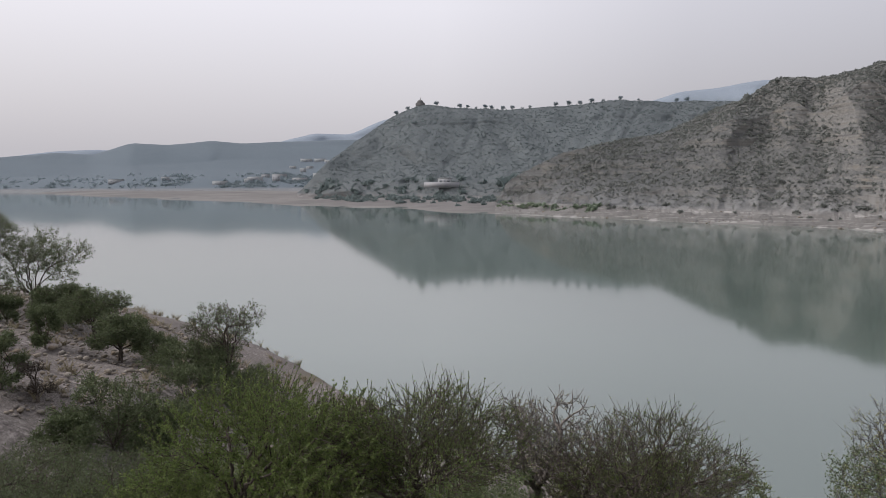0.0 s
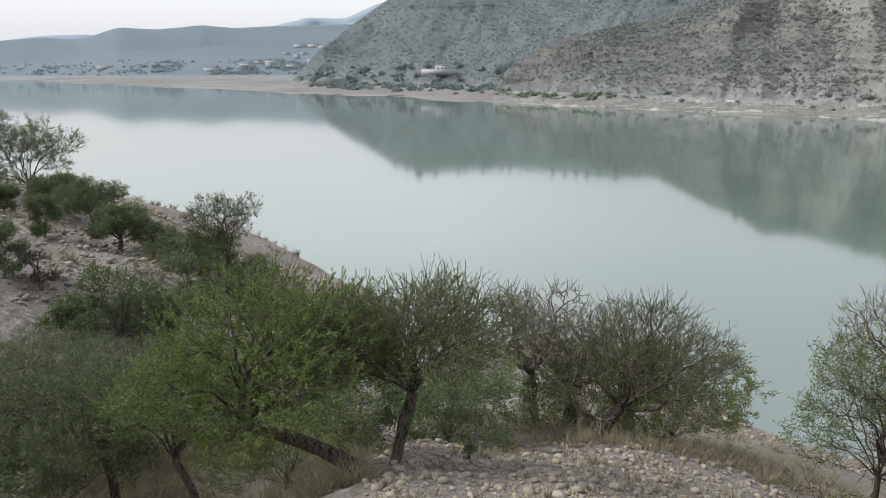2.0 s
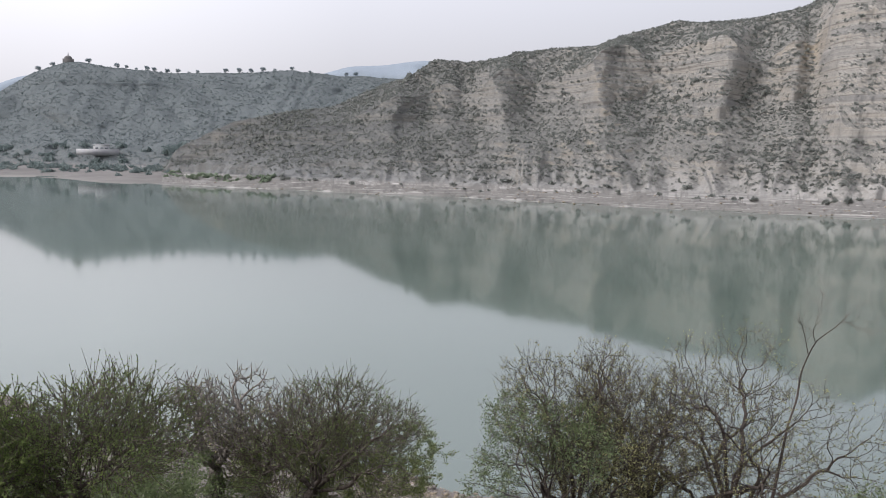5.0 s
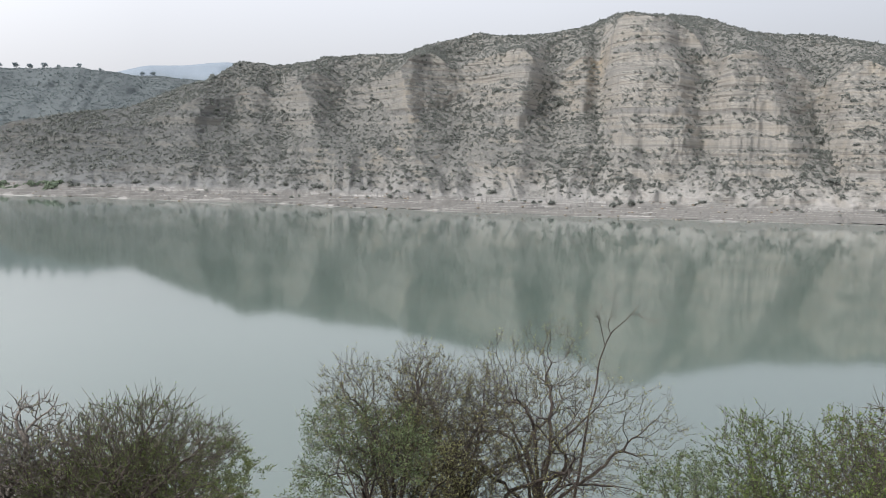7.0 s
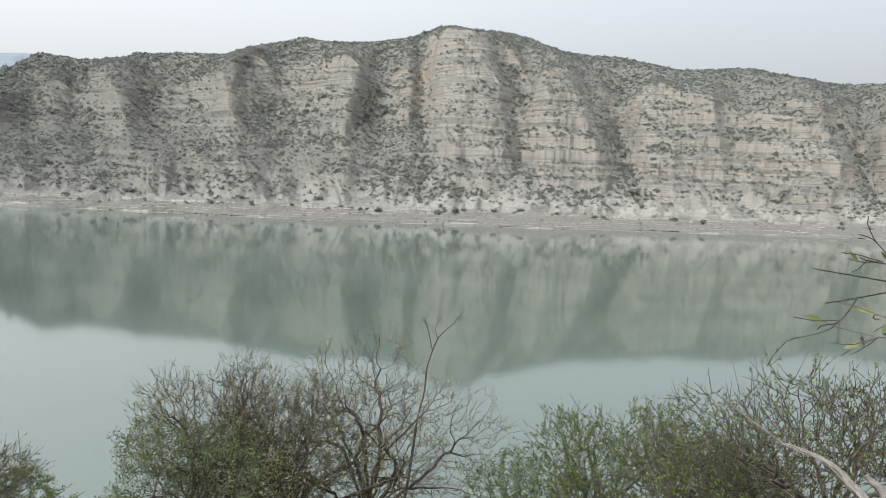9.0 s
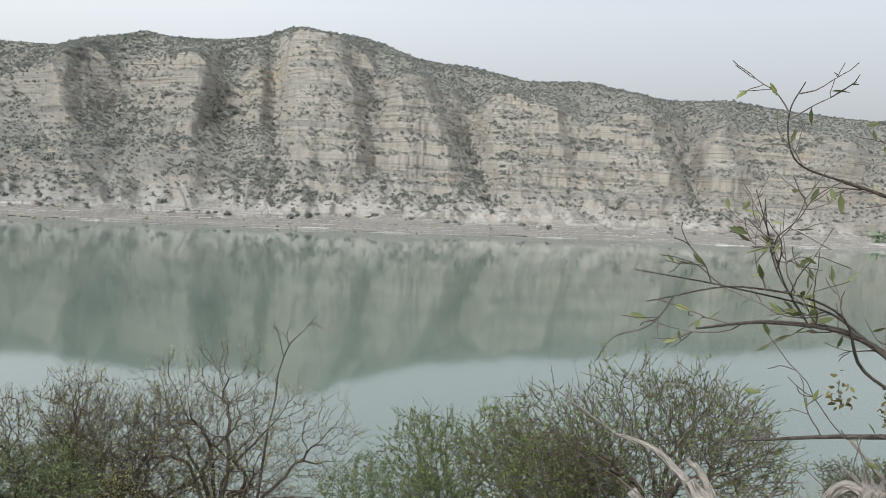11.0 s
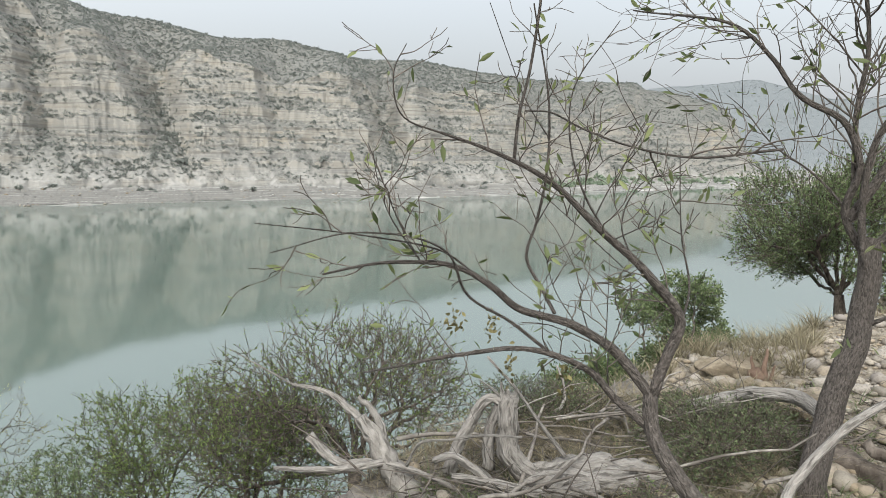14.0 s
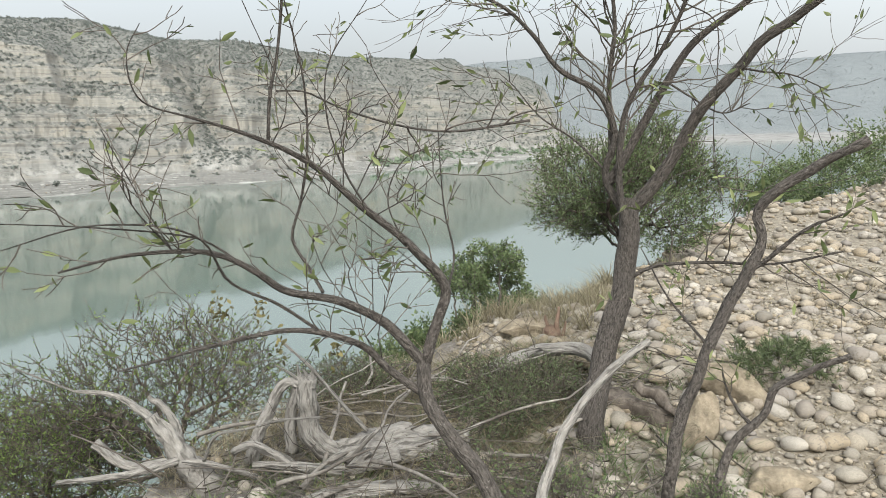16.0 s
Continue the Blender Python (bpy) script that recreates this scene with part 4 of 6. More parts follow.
def tree(name, label, base, height, width, seed, stems=7, trunk=0.25, depth=4, leaves=9000, leaf=0.014, leaf_mat=None, bark=None, lean=(0, 0), radius=0.09,
         lift=0.05, curl=0.16, long=1.8, group="", category="tree", scatter=1.2, thin=0.003, low=0.15, edge=0.55, shoot=0.0, sway=0.08, crown=(0, 0)):
    """A tree or shrub: a trunk, crooked limbs that fill a lumpy dome with twigs, straight shoots and leaves."""
    rng = np.random.default_rng(seed)
    root = tagged(new(name), label, category, group)
    root.location = base
    half = width / 2
    top = np.array([lean[0], lean[1], height * trunk])
    path = spline([(0, 0, -0.3), (lean[0] * 0.45 + rng.normal() * 0.04, lean[1] * 0.45, height * trunk * 0.42), top], 10)
    v, f = tube(path, np.linspace(radius * 1.3, radius * 0.85, 10), 8, 0.3, seed)
    part("trunk", mesh_of("trunk", v, f, bark), root)
    step = half / {3: 7.0, 4: 13.0, 5: 21.0}[depth]
    count = {3: 420, 4: 1500, 5: 4600}[depth]
    nodes, parent, limb_of, goals = [top], [0], [0], []
    turn = rng.uniform(0, 6.28)
    for k in range(stems):
        w = turn + k * 2.399 + rng.normal() * 0.2
        rho = min(0.8, 0.86 * math.sqrt((k + 0.4) / stems)) * rng.uniform(0.88, 1.08)
        crest = height * (edge + (1 - edge) * math.sqrt(max(0.0, 1 - rho * rho))) * rng.uniform(0.93, 1.03)
        bottom = height * low
        fat = half * (0.30 + 0.9 / (stems + 2)) * rng.uniform(0.8, 1.2)
        tall = max(0.12 * height, min(fat * 0.75, (crest - bottom) * 0.5))
        mid = np.array([top[0] + crown[0] + math.cos(w) * rho * half, top[1] + crown[1] + math.sin(w) * rho * half, crest - tall])
        drop = rng.uniform(0, 1) * (0.0 if k % 2 else max(0.0, crest - 2 * tall - bottom))
        mid[2] -= drop
        u = rng.normal(size=(count // stems, 3))
        u /= np.linalg.norm(u, axis=1, keepdims=True)
        u *= rng.uniform(0.12, 1, (len(u), 1)) ** 0.42
        goals.append(mid + u * [fat, fat, tall])
        far = np.linalg.norm(mid - top)
        way = spline([top, top + (mid - top) * [0.45, 0.45, 0.62 if mid[2] > top[2] else 0.1] + rng.normal(size=3) * far * sway, top + (mid - top) * 0.85], max(3, int(far * 0.85 / step)))
        last = 0
        for p in way[1:]:
            nodes.append(p + rng.normal(size=3) * step * 0.16)
            parent.append(last)
            limb_of.append(k)
            last = len(nodes) - 1
    known, parent = colonise(rng, nodes, parent, np.concatenate(goals), step, curl, lift)
    n = len(known)
    owner = np.zeros(n, int)
    owner[:len(limb_of)] = limb_of
    for i in range(len(limb_of), n):
        owner[i] = owner[parent[i]]
    load = np.zeros(n)
    leafless = np.ones(n, bool)
    leafless[parent[1:]] = False
    for i in range(n - 1, 0, -1):
        load[i] += 1.0 if leafless[i] else 0.0
        load[parent[i]] += load[i]
    girth = np.maximum(thin, radius * 0.95 * (load / max(1.0, load[0])) ** 0.5)
    a, b = known[parent[1:]], known[1:]
    rb, own, light = girth[1:], owner[1:], load[1:]
    ra = np.minimum(girth[parent[1:]], rb * 1.35)
    # straight shoots at the outer ends
    reach = shoot or step * 2.6
    host = np.concatenate([np.flatnonzero(light <= 1), rng.permutation(np.flatnonzero(light <= 4))[:n // 5]])
    d = b[host] - a[host]
    d /= np.linalg.norm(d, axis=1, keepdims=True) + 1e-9
    out = b[host] - top
    out /= np.linalg.norm(out, axis=1, keepdims=True) + 1e-9
    d = d * 0.6 + out * 0.5 + rng.normal(size=d.shape) * 0.35 + [0, 0, 0.12]
    d /= np.linalg.norm(d, axis=1, keepdims=True)
    tip = b[host] + d * reach * rng.uniform(0.35, 1.0, (len(host), 1)) ** 1.5
    a2, b2 = b[host], tip
    fine_a, fine_b = np.concatenate([a[light <= 2], a2, a2]), np.concatenate([b[light <= 2], b2, b2])
    for k in range(stems):
        m, s = own == k, own[host] == k
        thick = m & (light > 12)
        slim = m & ~thick
        if not m.any():
            continue
        v1, f1 = prisms(a[thick], b[thick], ra[thick], rb[thick], 6)
        v2, f2 = prisms(np.concatenate([a[slim], a2[s]]), np.concatenate([b[slim], b2[s]]), np.concatenate([ra[slim], np.full(s.sum(), thin)]), np.concatenate([rb[slim], np.full(s.sum(), thin * 0.55)]), 3)
        part("limb", mesh_of("limb", np.concatenate([v1, v2]), np.concatenate([f1, f2 + len(v1)]), bark), root)
    if leaves > 0:
        v, f = leaf_blades(*leaf_mesh(rng, fine_a, fine_b, int(leaves), leaf, long, scatter))
        part("foliage", mesh_of("foliage", v, f, leaf_mat, False), root)
    return root


def on_ground(az, r, sink=0.0):
    x, y = r * math.sin(radians(az)), r * math.cos(radians(az))
    return (x, y, float(ground_z(x, y)) - sink)


def rise(az, r, a):
    """Height of a thing that reaches a degrees over eye level, r metres off."""
    return EYE + r * math.tan(radians(a)) - on_ground(az, r)[2]


# ---- trees and bushes on the slope below the viewpoint ----
def bearing(az, r):
    return np.array([r * math.sin(radians(az)), r * math.cos(radians(az))])


def slope_tree(name, label, az, r, top, width, seed, group="trees on the slope", lean_to=None, **kw):
    """A tree at a bearing and distance whose top stands at a given angle to the eye's level."""
    lean = (0, 0) if lean_to is None else tuple(bearing(*lean_to) - bearing(az, r))
    return tree(name, label, on_ground(az, r), rise(az, r, top), width, seed, lean=lean, group=group, **kw)


def place_trees():
    a, bush = "acacia_tree", dict(category="bush")
    slope_tree(a, "spreading green acacia with a trunk leaning low over gravel", -4.9, 9.3, -15.6, 3.3, 101, lean_to=(-16.0, 9.5), crown=(0.4, 0.1), stems=21, trunk=0.27, depth=5, leaves=120000, leaf=0.0165, leaf_mat=MAT_LEAF_OLIVE, bark=MAT_BARK, radius=0.09, low=0.24, edge=0.5, thin=0.0042, shoot=0.45, scatter=0.32)
    slope_tree(a, "upright acacia with a rough trunk and feathery green crown", -4.5, 9.2, -16.2, 2.7, 102, lean_to=(-2.4, 9.5), stems=12, trunk=0.36, depth=5, leaves=36000, leaf=0.0145, leaf_mat=MAT_LEAF_OLIVE, bark=MAT_BARK, radius=0.08, low=0.4, edge=0.62, thin=0.0045, shoot=0.5, scatter=0.3)
    slope_tree("bare_tree", "leafless grey tangled thorn tree", 7.2, 17.5, -15.6, 3.6, 103, stems=9, trunk=0.38, depth=4, leaves=500, leaf=0.03, leaf_mat=MAT_LEAF_DRY, bark=MAT_BARK_DULL, radius=0.19, low=0.25, edge=0.6, curl=0.36, thin=0.0095, sway=0.14)
    slope_tree("bare_tree", "leafless brown thorn tree between acacias", 10.5, 17.8, -16.8, 4.2, 104, stems=11, trunk=0.25, depth=4, leaves=1400, leaf=0.03, leaf_mat=MAT_LEAF_DRY, bark=MAT_BARK_DULL, radius=0.16, low=0.1, edge=0.6, curl=0.32, thin=0.009, sway=0.14)
    slope_tree(a, "dark acacia with long branches swept outward", 12.3, 16.0, -17.7, 4.6, 105, lean_to=(14.6, 16.4), stems=13, trunk=0.22, depth=5, leaves=20000, leaf=0.02, leaf_mat=MAT_LEAF_OLIVE, crown=(0.5, 0.0), bark=MAT_BARK, radius=0.15, low=0.3, edge=0.55, thin=0.007, shoot=0.6, scatter=0.35)
    slope_tree("green_bush", "rounded yellow-green bush at the water side", 18.6, 17.5, -20.0, 3.8, 106, stems=14, trunk=0.1, depth=4, leaves=24000, leaf=0.030, leaf_mat=MAT_LEAF_BRIGHT, bark=MAT_BARK_DULL, radius=0.05, low=0.0, edge=0.5, **bush)
    slope_tree(a, "dark green acacia with thin crooked trunks", -34.0, 14.5, -17.3, 4.6, 107, stems=13, trunk=0.4, depth=5, leaves=38000, leaf=0.021, leaf_mat=MAT_LEAF_DARK, bark=MAT_BARK, radius=0.08, low=0.45, edge=0.62, thin=0.004)
    slope_tree(a, "low green acacia with a forked trunk", -26.5, 13.0, -18.4, 3.8, 108, stems=13, trunk=0.42, depth=5, leaves=37000, leaf=0.019, leaf_mat=MAT_LEAF_DARK, bark=MAT_BARK, radius=0.075, low=0.45, edge=0.62, thin=0.0035)
    slope_tree(a, "olive acacia leaning over dry grass", -19.5, 11.5, -19.2, 3.0, 109, lean_to=(-21.5, 11.8), stems=9, trunk=0.35, depth=5, leaves=20000, leaf=0.018, leaf_mat=MAT_LEAF_OLIVE, bark=MAT_BARK, radius=0.065, low=0.4, edge=0.6)
    # undergrowth
    for k, (az, r, top, width, mat) in enumerate(((-28, 17, -20.2, 4.2, MAT_LEAF), (-22, 18, -19.6, 4.2, MAT_LEAF), (-13, 13.5, -21.0, 3.6, MAT_LEAF_BRIGHT), (-8.5, 13.0, -21.5, 2.8, MAT_LEAF), (0.5, 14, -22.0, 3.0, MAT_LEAF), (4.0, 17, -21.4, 3.4, MAT_LEAF),
                                               (-2.0, 15, -19.4, 3.4, MAT_LEAF), (-17, 20, -19.5, 3.8, MAT_LEAF), (12, 18, -20.8, 3.6, MAT_LEAF_BRIGHT), (15.5, 19, -20.4, 3.6, MAT_LEAF_BRIGHT), (-32, 21, -18.6, 4.4, MAT_LEAF_DARK), (-35, 17, -20.0, 4.0, MAT_LEAF_DARK), (-30, 13, -23.0, 3.0, MAT_LEAF_DARK), (-16, 16, -20.6, 3.0, MAT_LEAF_BRIGHT))):
        slope_tree("undergrowth_bush", "dense feathery green bush under acacias", az, r, top, width, 120 + k, "undergrowth bushes", stems=12, trunk=0.1, depth=3, leaves=13000, leaf=0.0315, leaf_mat=mat, bark=MAT_TWIG, radius=0.03, scatter=2.2, low=0.0, edge=0.5, **bush)
    # thorn bushes in the middle of the slope
    slope_tree("thorn_bush", "tangled brown thorn bush with few leaves", 35.2, 9.0, -13.0, 2.7, 140, stems=15, trunk=0.36, depth=5, leaves=9000, leaf=0.013, leaf_mat=MAT_LEAF_DRY, bark=MAT_THORN, radius=0.08, curl=0.32, sway=0.16, thin=0.0022, low=0.1, edge=0.62, shoot=0.24, **bush)
    slope_tree("thorn_bush", "wide half-bare thorn bush with pale new leaves", 46.6, 9.2, -12.3, 3.7, 141, stems=18, trunk=0.48, depth=5, leaves=12000, leaf=0.013, leaf_mat=MAT_LEAF_DRY, bark=MAT_THORN, radius=0.085, curl=0.32, sway=0.16, thin=0.0022, low=0.1, edge=0.62, shoot=0.28, **bush)
    slope_tree("thorn_bush", "low tangled thorn bush between two larger ones", 40.6, 9.4, -14.4, 2.4, 139, stems=16, trunk=0.5, depth=5, leaves=9000, leaf=0.013, leaf_mat=MAT_LEAF_DRY, bark=MAT_THORN, radius=0.09, curl=0.26, sway=0.13, thin=0.0025, low=0.1, edge=0.62, shoot=0.22, **bush)
    slope_tree("creeper_bush", "green leafy creeper hanging over thorn twigs", 33.0, 8.4, -17.2, 1.9, 142, stems=12, trunk=0.45, depth=4, leaves=17000, leaf=0.015, leaf_mat=MAT_LEAF, bark=MAT_THORN, radius=0.03, scatter=2.2, low=0.2, edge=0.7, **bush)
    slope_tree("creeper_bush", "yellow-green leafy creeper in the thorn bush", 39.0, 8.5, -18.0, 1.6, 143, stems=8, trunk=0.45, depth=4, leaves=8000, leaf=0.014, leaf_mat=MAT_LEAF_DRY, bark=MAT_THORN, radius=0.03, scatter=2.2, low=0.2, edge=0.7, **bush)
    slope_tree("green_bush", "fine-leaved green bush with upright shoots", 65.8, 7.6, -15.9, 2.3, 144, stems=13, trunk=0.45, depth=5, leaves=26000, leaf=0.0145, leaf_mat=MAT_LEAF_OLIVE, bark=MAT_THORN, radius=0.045, low=0.2, edge=0.62, thin=0.0026, shoot=0.26, scatter=0.5, **bush)
    slope_tree("green_bush", "low fine-leaved green bush", 58.8, 7.4, -19.0, 1.5, 145, stems=9, trunk=0.45, depth=4, leaves=15000, leaf=0.013, leaf_mat=MAT_LEAF, bark=MAT_THORN, radius=0.03, low=0.3, edge=0.65, thin=0.002, shoot=0.18, **bush)
    slope_tree("green_bush", "low wiry green bush beside driftwood", 73.0, 6.6, -16.6, 1.7, 146, stems=9, trunk=0.45, depth=5, leaves=13000, leaf=0.0145, leaf_mat=MAT_LEAF_OLIVE, bark=MAT_BARK, radius=0.04, low=0.25, edge=0.65, thin=0.0028, shoot=0.26, scatter=0.5, **bush)
    slope_tree("wiry_tree", "wiry grey-green thorn tree with a dark trunk", 80.0, 6.4, -11.7, 2.5, 147, stems=13, trunk=0.55, depth=5, leaves=10000, leaf=0.0145, leaf_mat=MAT_LEAF_OLIVE, bark=MAT_BARK, radius=0.065, curl=0.3, low=0.42, edge=0.68, thin=0.0032, shoot=0.26, scatter=0.5)
    # bushes on the cobble bank
    slope_tree("glossy_shrub", "small dark green glossy shrub at the crest", 104.2, 6.9, -7.7, 0.95, 148, stems=12, trunk=0.1, depth=4, leaves=14000, leaf=0.017, leaf_mat=MAT_LEAF, bark=MAT_TWIG, radius=0.03, scatter=1.0, low=0.0, edge=0.3, **bush)
    slope_tree(a, "bushy green acacia with a bent trunk at the crest", 115.3, 8.6, 0.5, 2.05, 149, lean_to=(114.7, 8.8), stems=11, trunk=0.16, depth=5, leaves=42000, leaf=0.0165, leaf_mat=MAT_LEAF, bark=MAT_BARK, radius=0.06, low=0.05, edge=0.42, scatter=0.9, shoot=0.4, thin=0.003)
    for k, (az, r, top, width) in enumerate(((127.5, 19, -1.4, 3.4), (133, 16, 0.5, 3.0), (123.5, 21, -3.0, 2.4), (99.0, 7.0, -13.6, 0.8), (106.0, 6.8, -12.6, 0.9))):
        slope_tree("bank_bush", "low dusty green bush on the bank", az, r, top, width, 150 + k, "bank bushes", stems=9, trunk=0.1, depth=3, leaves=9000, leaf=0.012 + 0.0013 * r, leaf_mat=MAT_LEAF, bark=MAT_TWIG, radius=0.03, scatter=2.0, low=0.0, **bush)
    slope_tree("wiry_bush", "low dark wiry bush among driftwood", 108.8, 3.9, -16.9, 0.95, 160, stems=12, trunk=0.05, depth=5, leaves=9000, leaf=0.008, leaf_mat=MAT_LEAF_DARK, bark=MAT_BARK, radius=0.012, thin=0.0016, curl=0.24, low=0.0, edge=0.5, **bush)
    slope_tree("wiry_bush", "low dark wiry bush behind driftwood", 95.5, 4.4, -17.0, 0.8, 161, stems=10, trunk=0.05, depth=5, leaves=5000, leaf=0.008, leaf_mat=MAT_LEAF_DARK, bark=MAT_BARK, radius=0.012, thin=0.0016, curl=0.24, low=0.0, edge=0.5, **bush)
    for k, (az, r, top, width) in enumerate(((113.0, 2.9, -23.5, 0.4), (117.5, 2.75, -24.5, 0.36), (121.5, 2.6, -26.0, 0.34), (126.0, 2.9, -23.5, 0.3), (106.0, 3.1, -23.0, 0.45))):
        slope_tree("twiggy_weed", "wiry half-dry weed with small green leaves", az, r, top, width, 165 + k, "twiggy weeds", category="plant", stems=7, trunk=0.1, depth=4, leaves=700, leaf=0.009, leaf_mat=MAT_LEAF, bark=MAT_TWIG, radius=0.008, thin=0.0012, curl=0.22, low=0.0, edge=0.5)
    tree("dark_sprig", "small dark upright sprig on gravel", on_ground(2.3, 9.6), 0.3, 0.2, 171, category="plant", stems=5, trunk=0.15, depth=3, leaves=500, leaf=0.014, leaf_mat=MAT_LEAF_DARK, bark=MAT_BARK, radius=0.01, thin=0.002, low=0.1)
    slope_tree("grass_clump", "round dark green clump growing among cobbles", 127.6, 4.5, -14.2, 0.5, 162, category="plant", stems=9, trunk=0.05, depth=3, leaves=3500, leaf=0.006, leaf_mat=MAT_LEAF_DARK, bark=MAT_TWIG, radius=0.006, thin=0.0012, long=6.0, low=0.1)


def place_spit_trees():
    """Trees and shrubs on the gravel spit across the hollow."""
    rows = ((-29.0, 42.9, 4.4, 5.0, 0), (-32.4, 44, 4.7, 4.6, 0), (-25.4, 36.7, 2.4, 3.0, 0), (-23.7, 31.7, 1.9, 2.3, 0), (-27.4, 40, 2.3, 2.6, 0), (-36, 40, 4.2, 4.2, 0), (-16.4, 30.3, 4.4, 2.8, 2), (-29.1, 24.2, 1.3, 1.0, 3))
    more = ((-28.4, 32.2, 1.8, 1.2, 1), (-31.1, 24.8, 1.8, 1.4, 1), (-19.7, 29.9, 1.4, 2.6, 1), (-19.1, 25.9, 1.9, 2.0, 1), (-24.5, 22.2, 2.3, 2.7, 1), (-22.2, 22.6, 1.8, 2.2, 1), (-15.3, 29.1, 1.9, 2.6, 1), (-13.8, 28.9, 1.4, 2.3, 1),
            (-17.9, 29.6, 1.7, 2.0, 1), (-17.3, 33.5, 2.0, 2.1, 1), (-14.6, 31.8, 2.1, 2.2, 1), (-21.4, 33.0, 1.2, 1.6, 1), (-34, 29, 2.0, 2.2, 1), (-27.2, 21.6, 1.2, 1.5, 1), (-20.4, 23.4, 1.3, 1.8, 1), (-30.6, 37.5, 1.2, 1.2, 1))
    for k, (az, r, h, w, sort) in enumerate(rows + more):
        name, label = (("acacia_tree", "dark flat-crowned acacia on the gravel spit"), ("spit_shrub", "round green shrub on the gravel spit"), ("tall_tree", "tall dark open-crowned tree near the water"), ("dead_shrub", "bare dark shrub on gravel"))[sort]
        tree(name, label, on_ground(az, r), h, w, 200 + k, stems=(11, 9, 12, 6)[sort], trunk=(0.25, 0.1, 0.28, 0.15)[sort], depth=(4, 3, 4, 4)[sort], leaves=(15000, 9000, 5200, 0)[sort], leaf=(0.042, 0.036, 0.036, 0.05)[sort], leaf_mat=(MAT_LEAF_DARK, MAT_LEAF_DARK, MAT_LEAF_DARK)[sort % 3],
             bark=MAT_BARK, radius=(0.09, 0.04, 0.10, 0.05)[sort], low=(0.2, 0.0, 0.3, 0.05)[sort], edge=(0.6, 0.5, 0.6, 0.5)[sort], group="trees on the spit", category="tree" if sort in (0, 2) else "bush", scatter=1.6, thin=0.008)


place_trees()
place_spit_trees()


# ---- the near saplings, driftwood and logs on the cobble bank ----
def branchy(name, label, root, limbs, bark, seed, twigs=0, twig_len=0.25, leaf=0, leaf_mat=None, leaf_count=0, category="tree", sides=9, knobs=0.18, steps=5, group="", stout=1.0, flute=0.0, clusters=(), sway=0.35):
    """A thing built of bent, tapering limbs, with fine twigs and single leaves."""
    rng = np.random.default_rng(seed)
    ob = tagged(new(name), label, category, group)
    ob.location = root
    ends, rods, bearers = [], [], []
    for k, (kind, pts, r0, r1) in enumerate(limbs):
        n = max(6, len(pts) * steps)
        path = spline(pts, n)
        path = path + np.stack([vnoise(np.arange(n) / 3.0, np.full(n, c * 7.3 + k), seed) for c in range(3)], -1) * r0 * sway
        v, f = tube(path, np.linspace(r0, r1, n) * stout, sides if r0 > 0.012 else 6, knobs, seed + k, flute if r0 > 0.02 else 0.0)
        me = mesh_of(kind, v, f, bark)
        m = sides if r0 > 0.012 else 6
        w = np.tile(np.arange(m) * 2 * np.pi / m, n)
        run = np.repeat(np.concatenate([[0], np.cumsum(np.linalg.norm(np.diff(path, axis=0), axis=1))]), m)
        g = np.stack([np.cos(w) * max(r0, 0.02) + k, np.sin(w) * max(r0, 0.02), run], -1)
        g = np.concatenate([g, g[:1], g[-1:]])
        me.attributes.new("grain", "FLOAT_VECTOR", "POINT").data.foreach_set("vector", g.ravel())
        host = ob
        if kind in ("branch", "splinter") and bearers:
            host = min(bearers, key=lambda q: np.linalg.norm(q[1] - path[0], axis=1).min())[0]
        made = part(kind, me, host)
        if kind not in ("branch", "splinter"):
            bearers.append((made, path))
        if kind in ("limb", "branch") and twigs and r1 < 0.02:
            for _ in range(twigs if kind == "limb" else max(2, twigs // 2)):
                i = int(rng.uniform(0.25, 1.0) * (n - 2))
                d = path[i + 1] - path[i]
                d /= np.linalg.norm(d) + 1e-9
                side = rng.normal(size=3)
                side -= d * side.dot(d)
                limb_twigs(rng, path[i], d * 0.5 + side / np.linalg.norm(side) * 0.8 + [0, 0, 0.15], twig_len * rng.uniform(0.5, 1.3), max(0.0022, r1 * 0.5), 1, rods, ends, 0.7, 0.16, 0.03, (2, 4))
    if rods:
        a, b, ra, rb = (np.array(c) for c in zip(*rods))
        v, f = prisms(a, b, np.clip(ra, 0.0014, 0.005), np.clip(rb, 0.001, 0.004), 5)
        tagged(part("twig_spray", mesh_of("twig_spray", v, f, MAT_TWIG), ob, "thin bare grey twigs"), kind="stuff")
    if leaf_count and rods:
        v, f = leaf_broad(*leaf_mesh(rng, a, b, leaf_count, leaf, 3.4, 0.1))
        tagged(part("leafage", mesh_of("leafage", v, f, leaf_mat, False), ob, "few narrow olive-green leaves"), kind="stuff")
    for c in clusters:
        m = 34
        way = rng.normal(size=(m, 3)) + [0, 0, -0.7]
        way /= np.linalg.norm(way, axis=1, keepdims=True)
        side = np.cross(way, rng.normal(size=(m, 3)))
        side /= np.linalg.norm(side, axis=1, keepdims=True)
        v, f = leaf_broad(np.array(c) + rng.normal(size=(m, 3)) * [0.012, 0.012, 0.028], way, side, 0.012 * rng.uniform(0.6, 1.2, (m, 1)), 1.7)
        tagged(part("foliage", mesh_of("foliage", v, f, MAT_DEAD_LEAF, False), ob, "hanging bunch of curled brown-green leaves"), kind="stuff")
    return ob


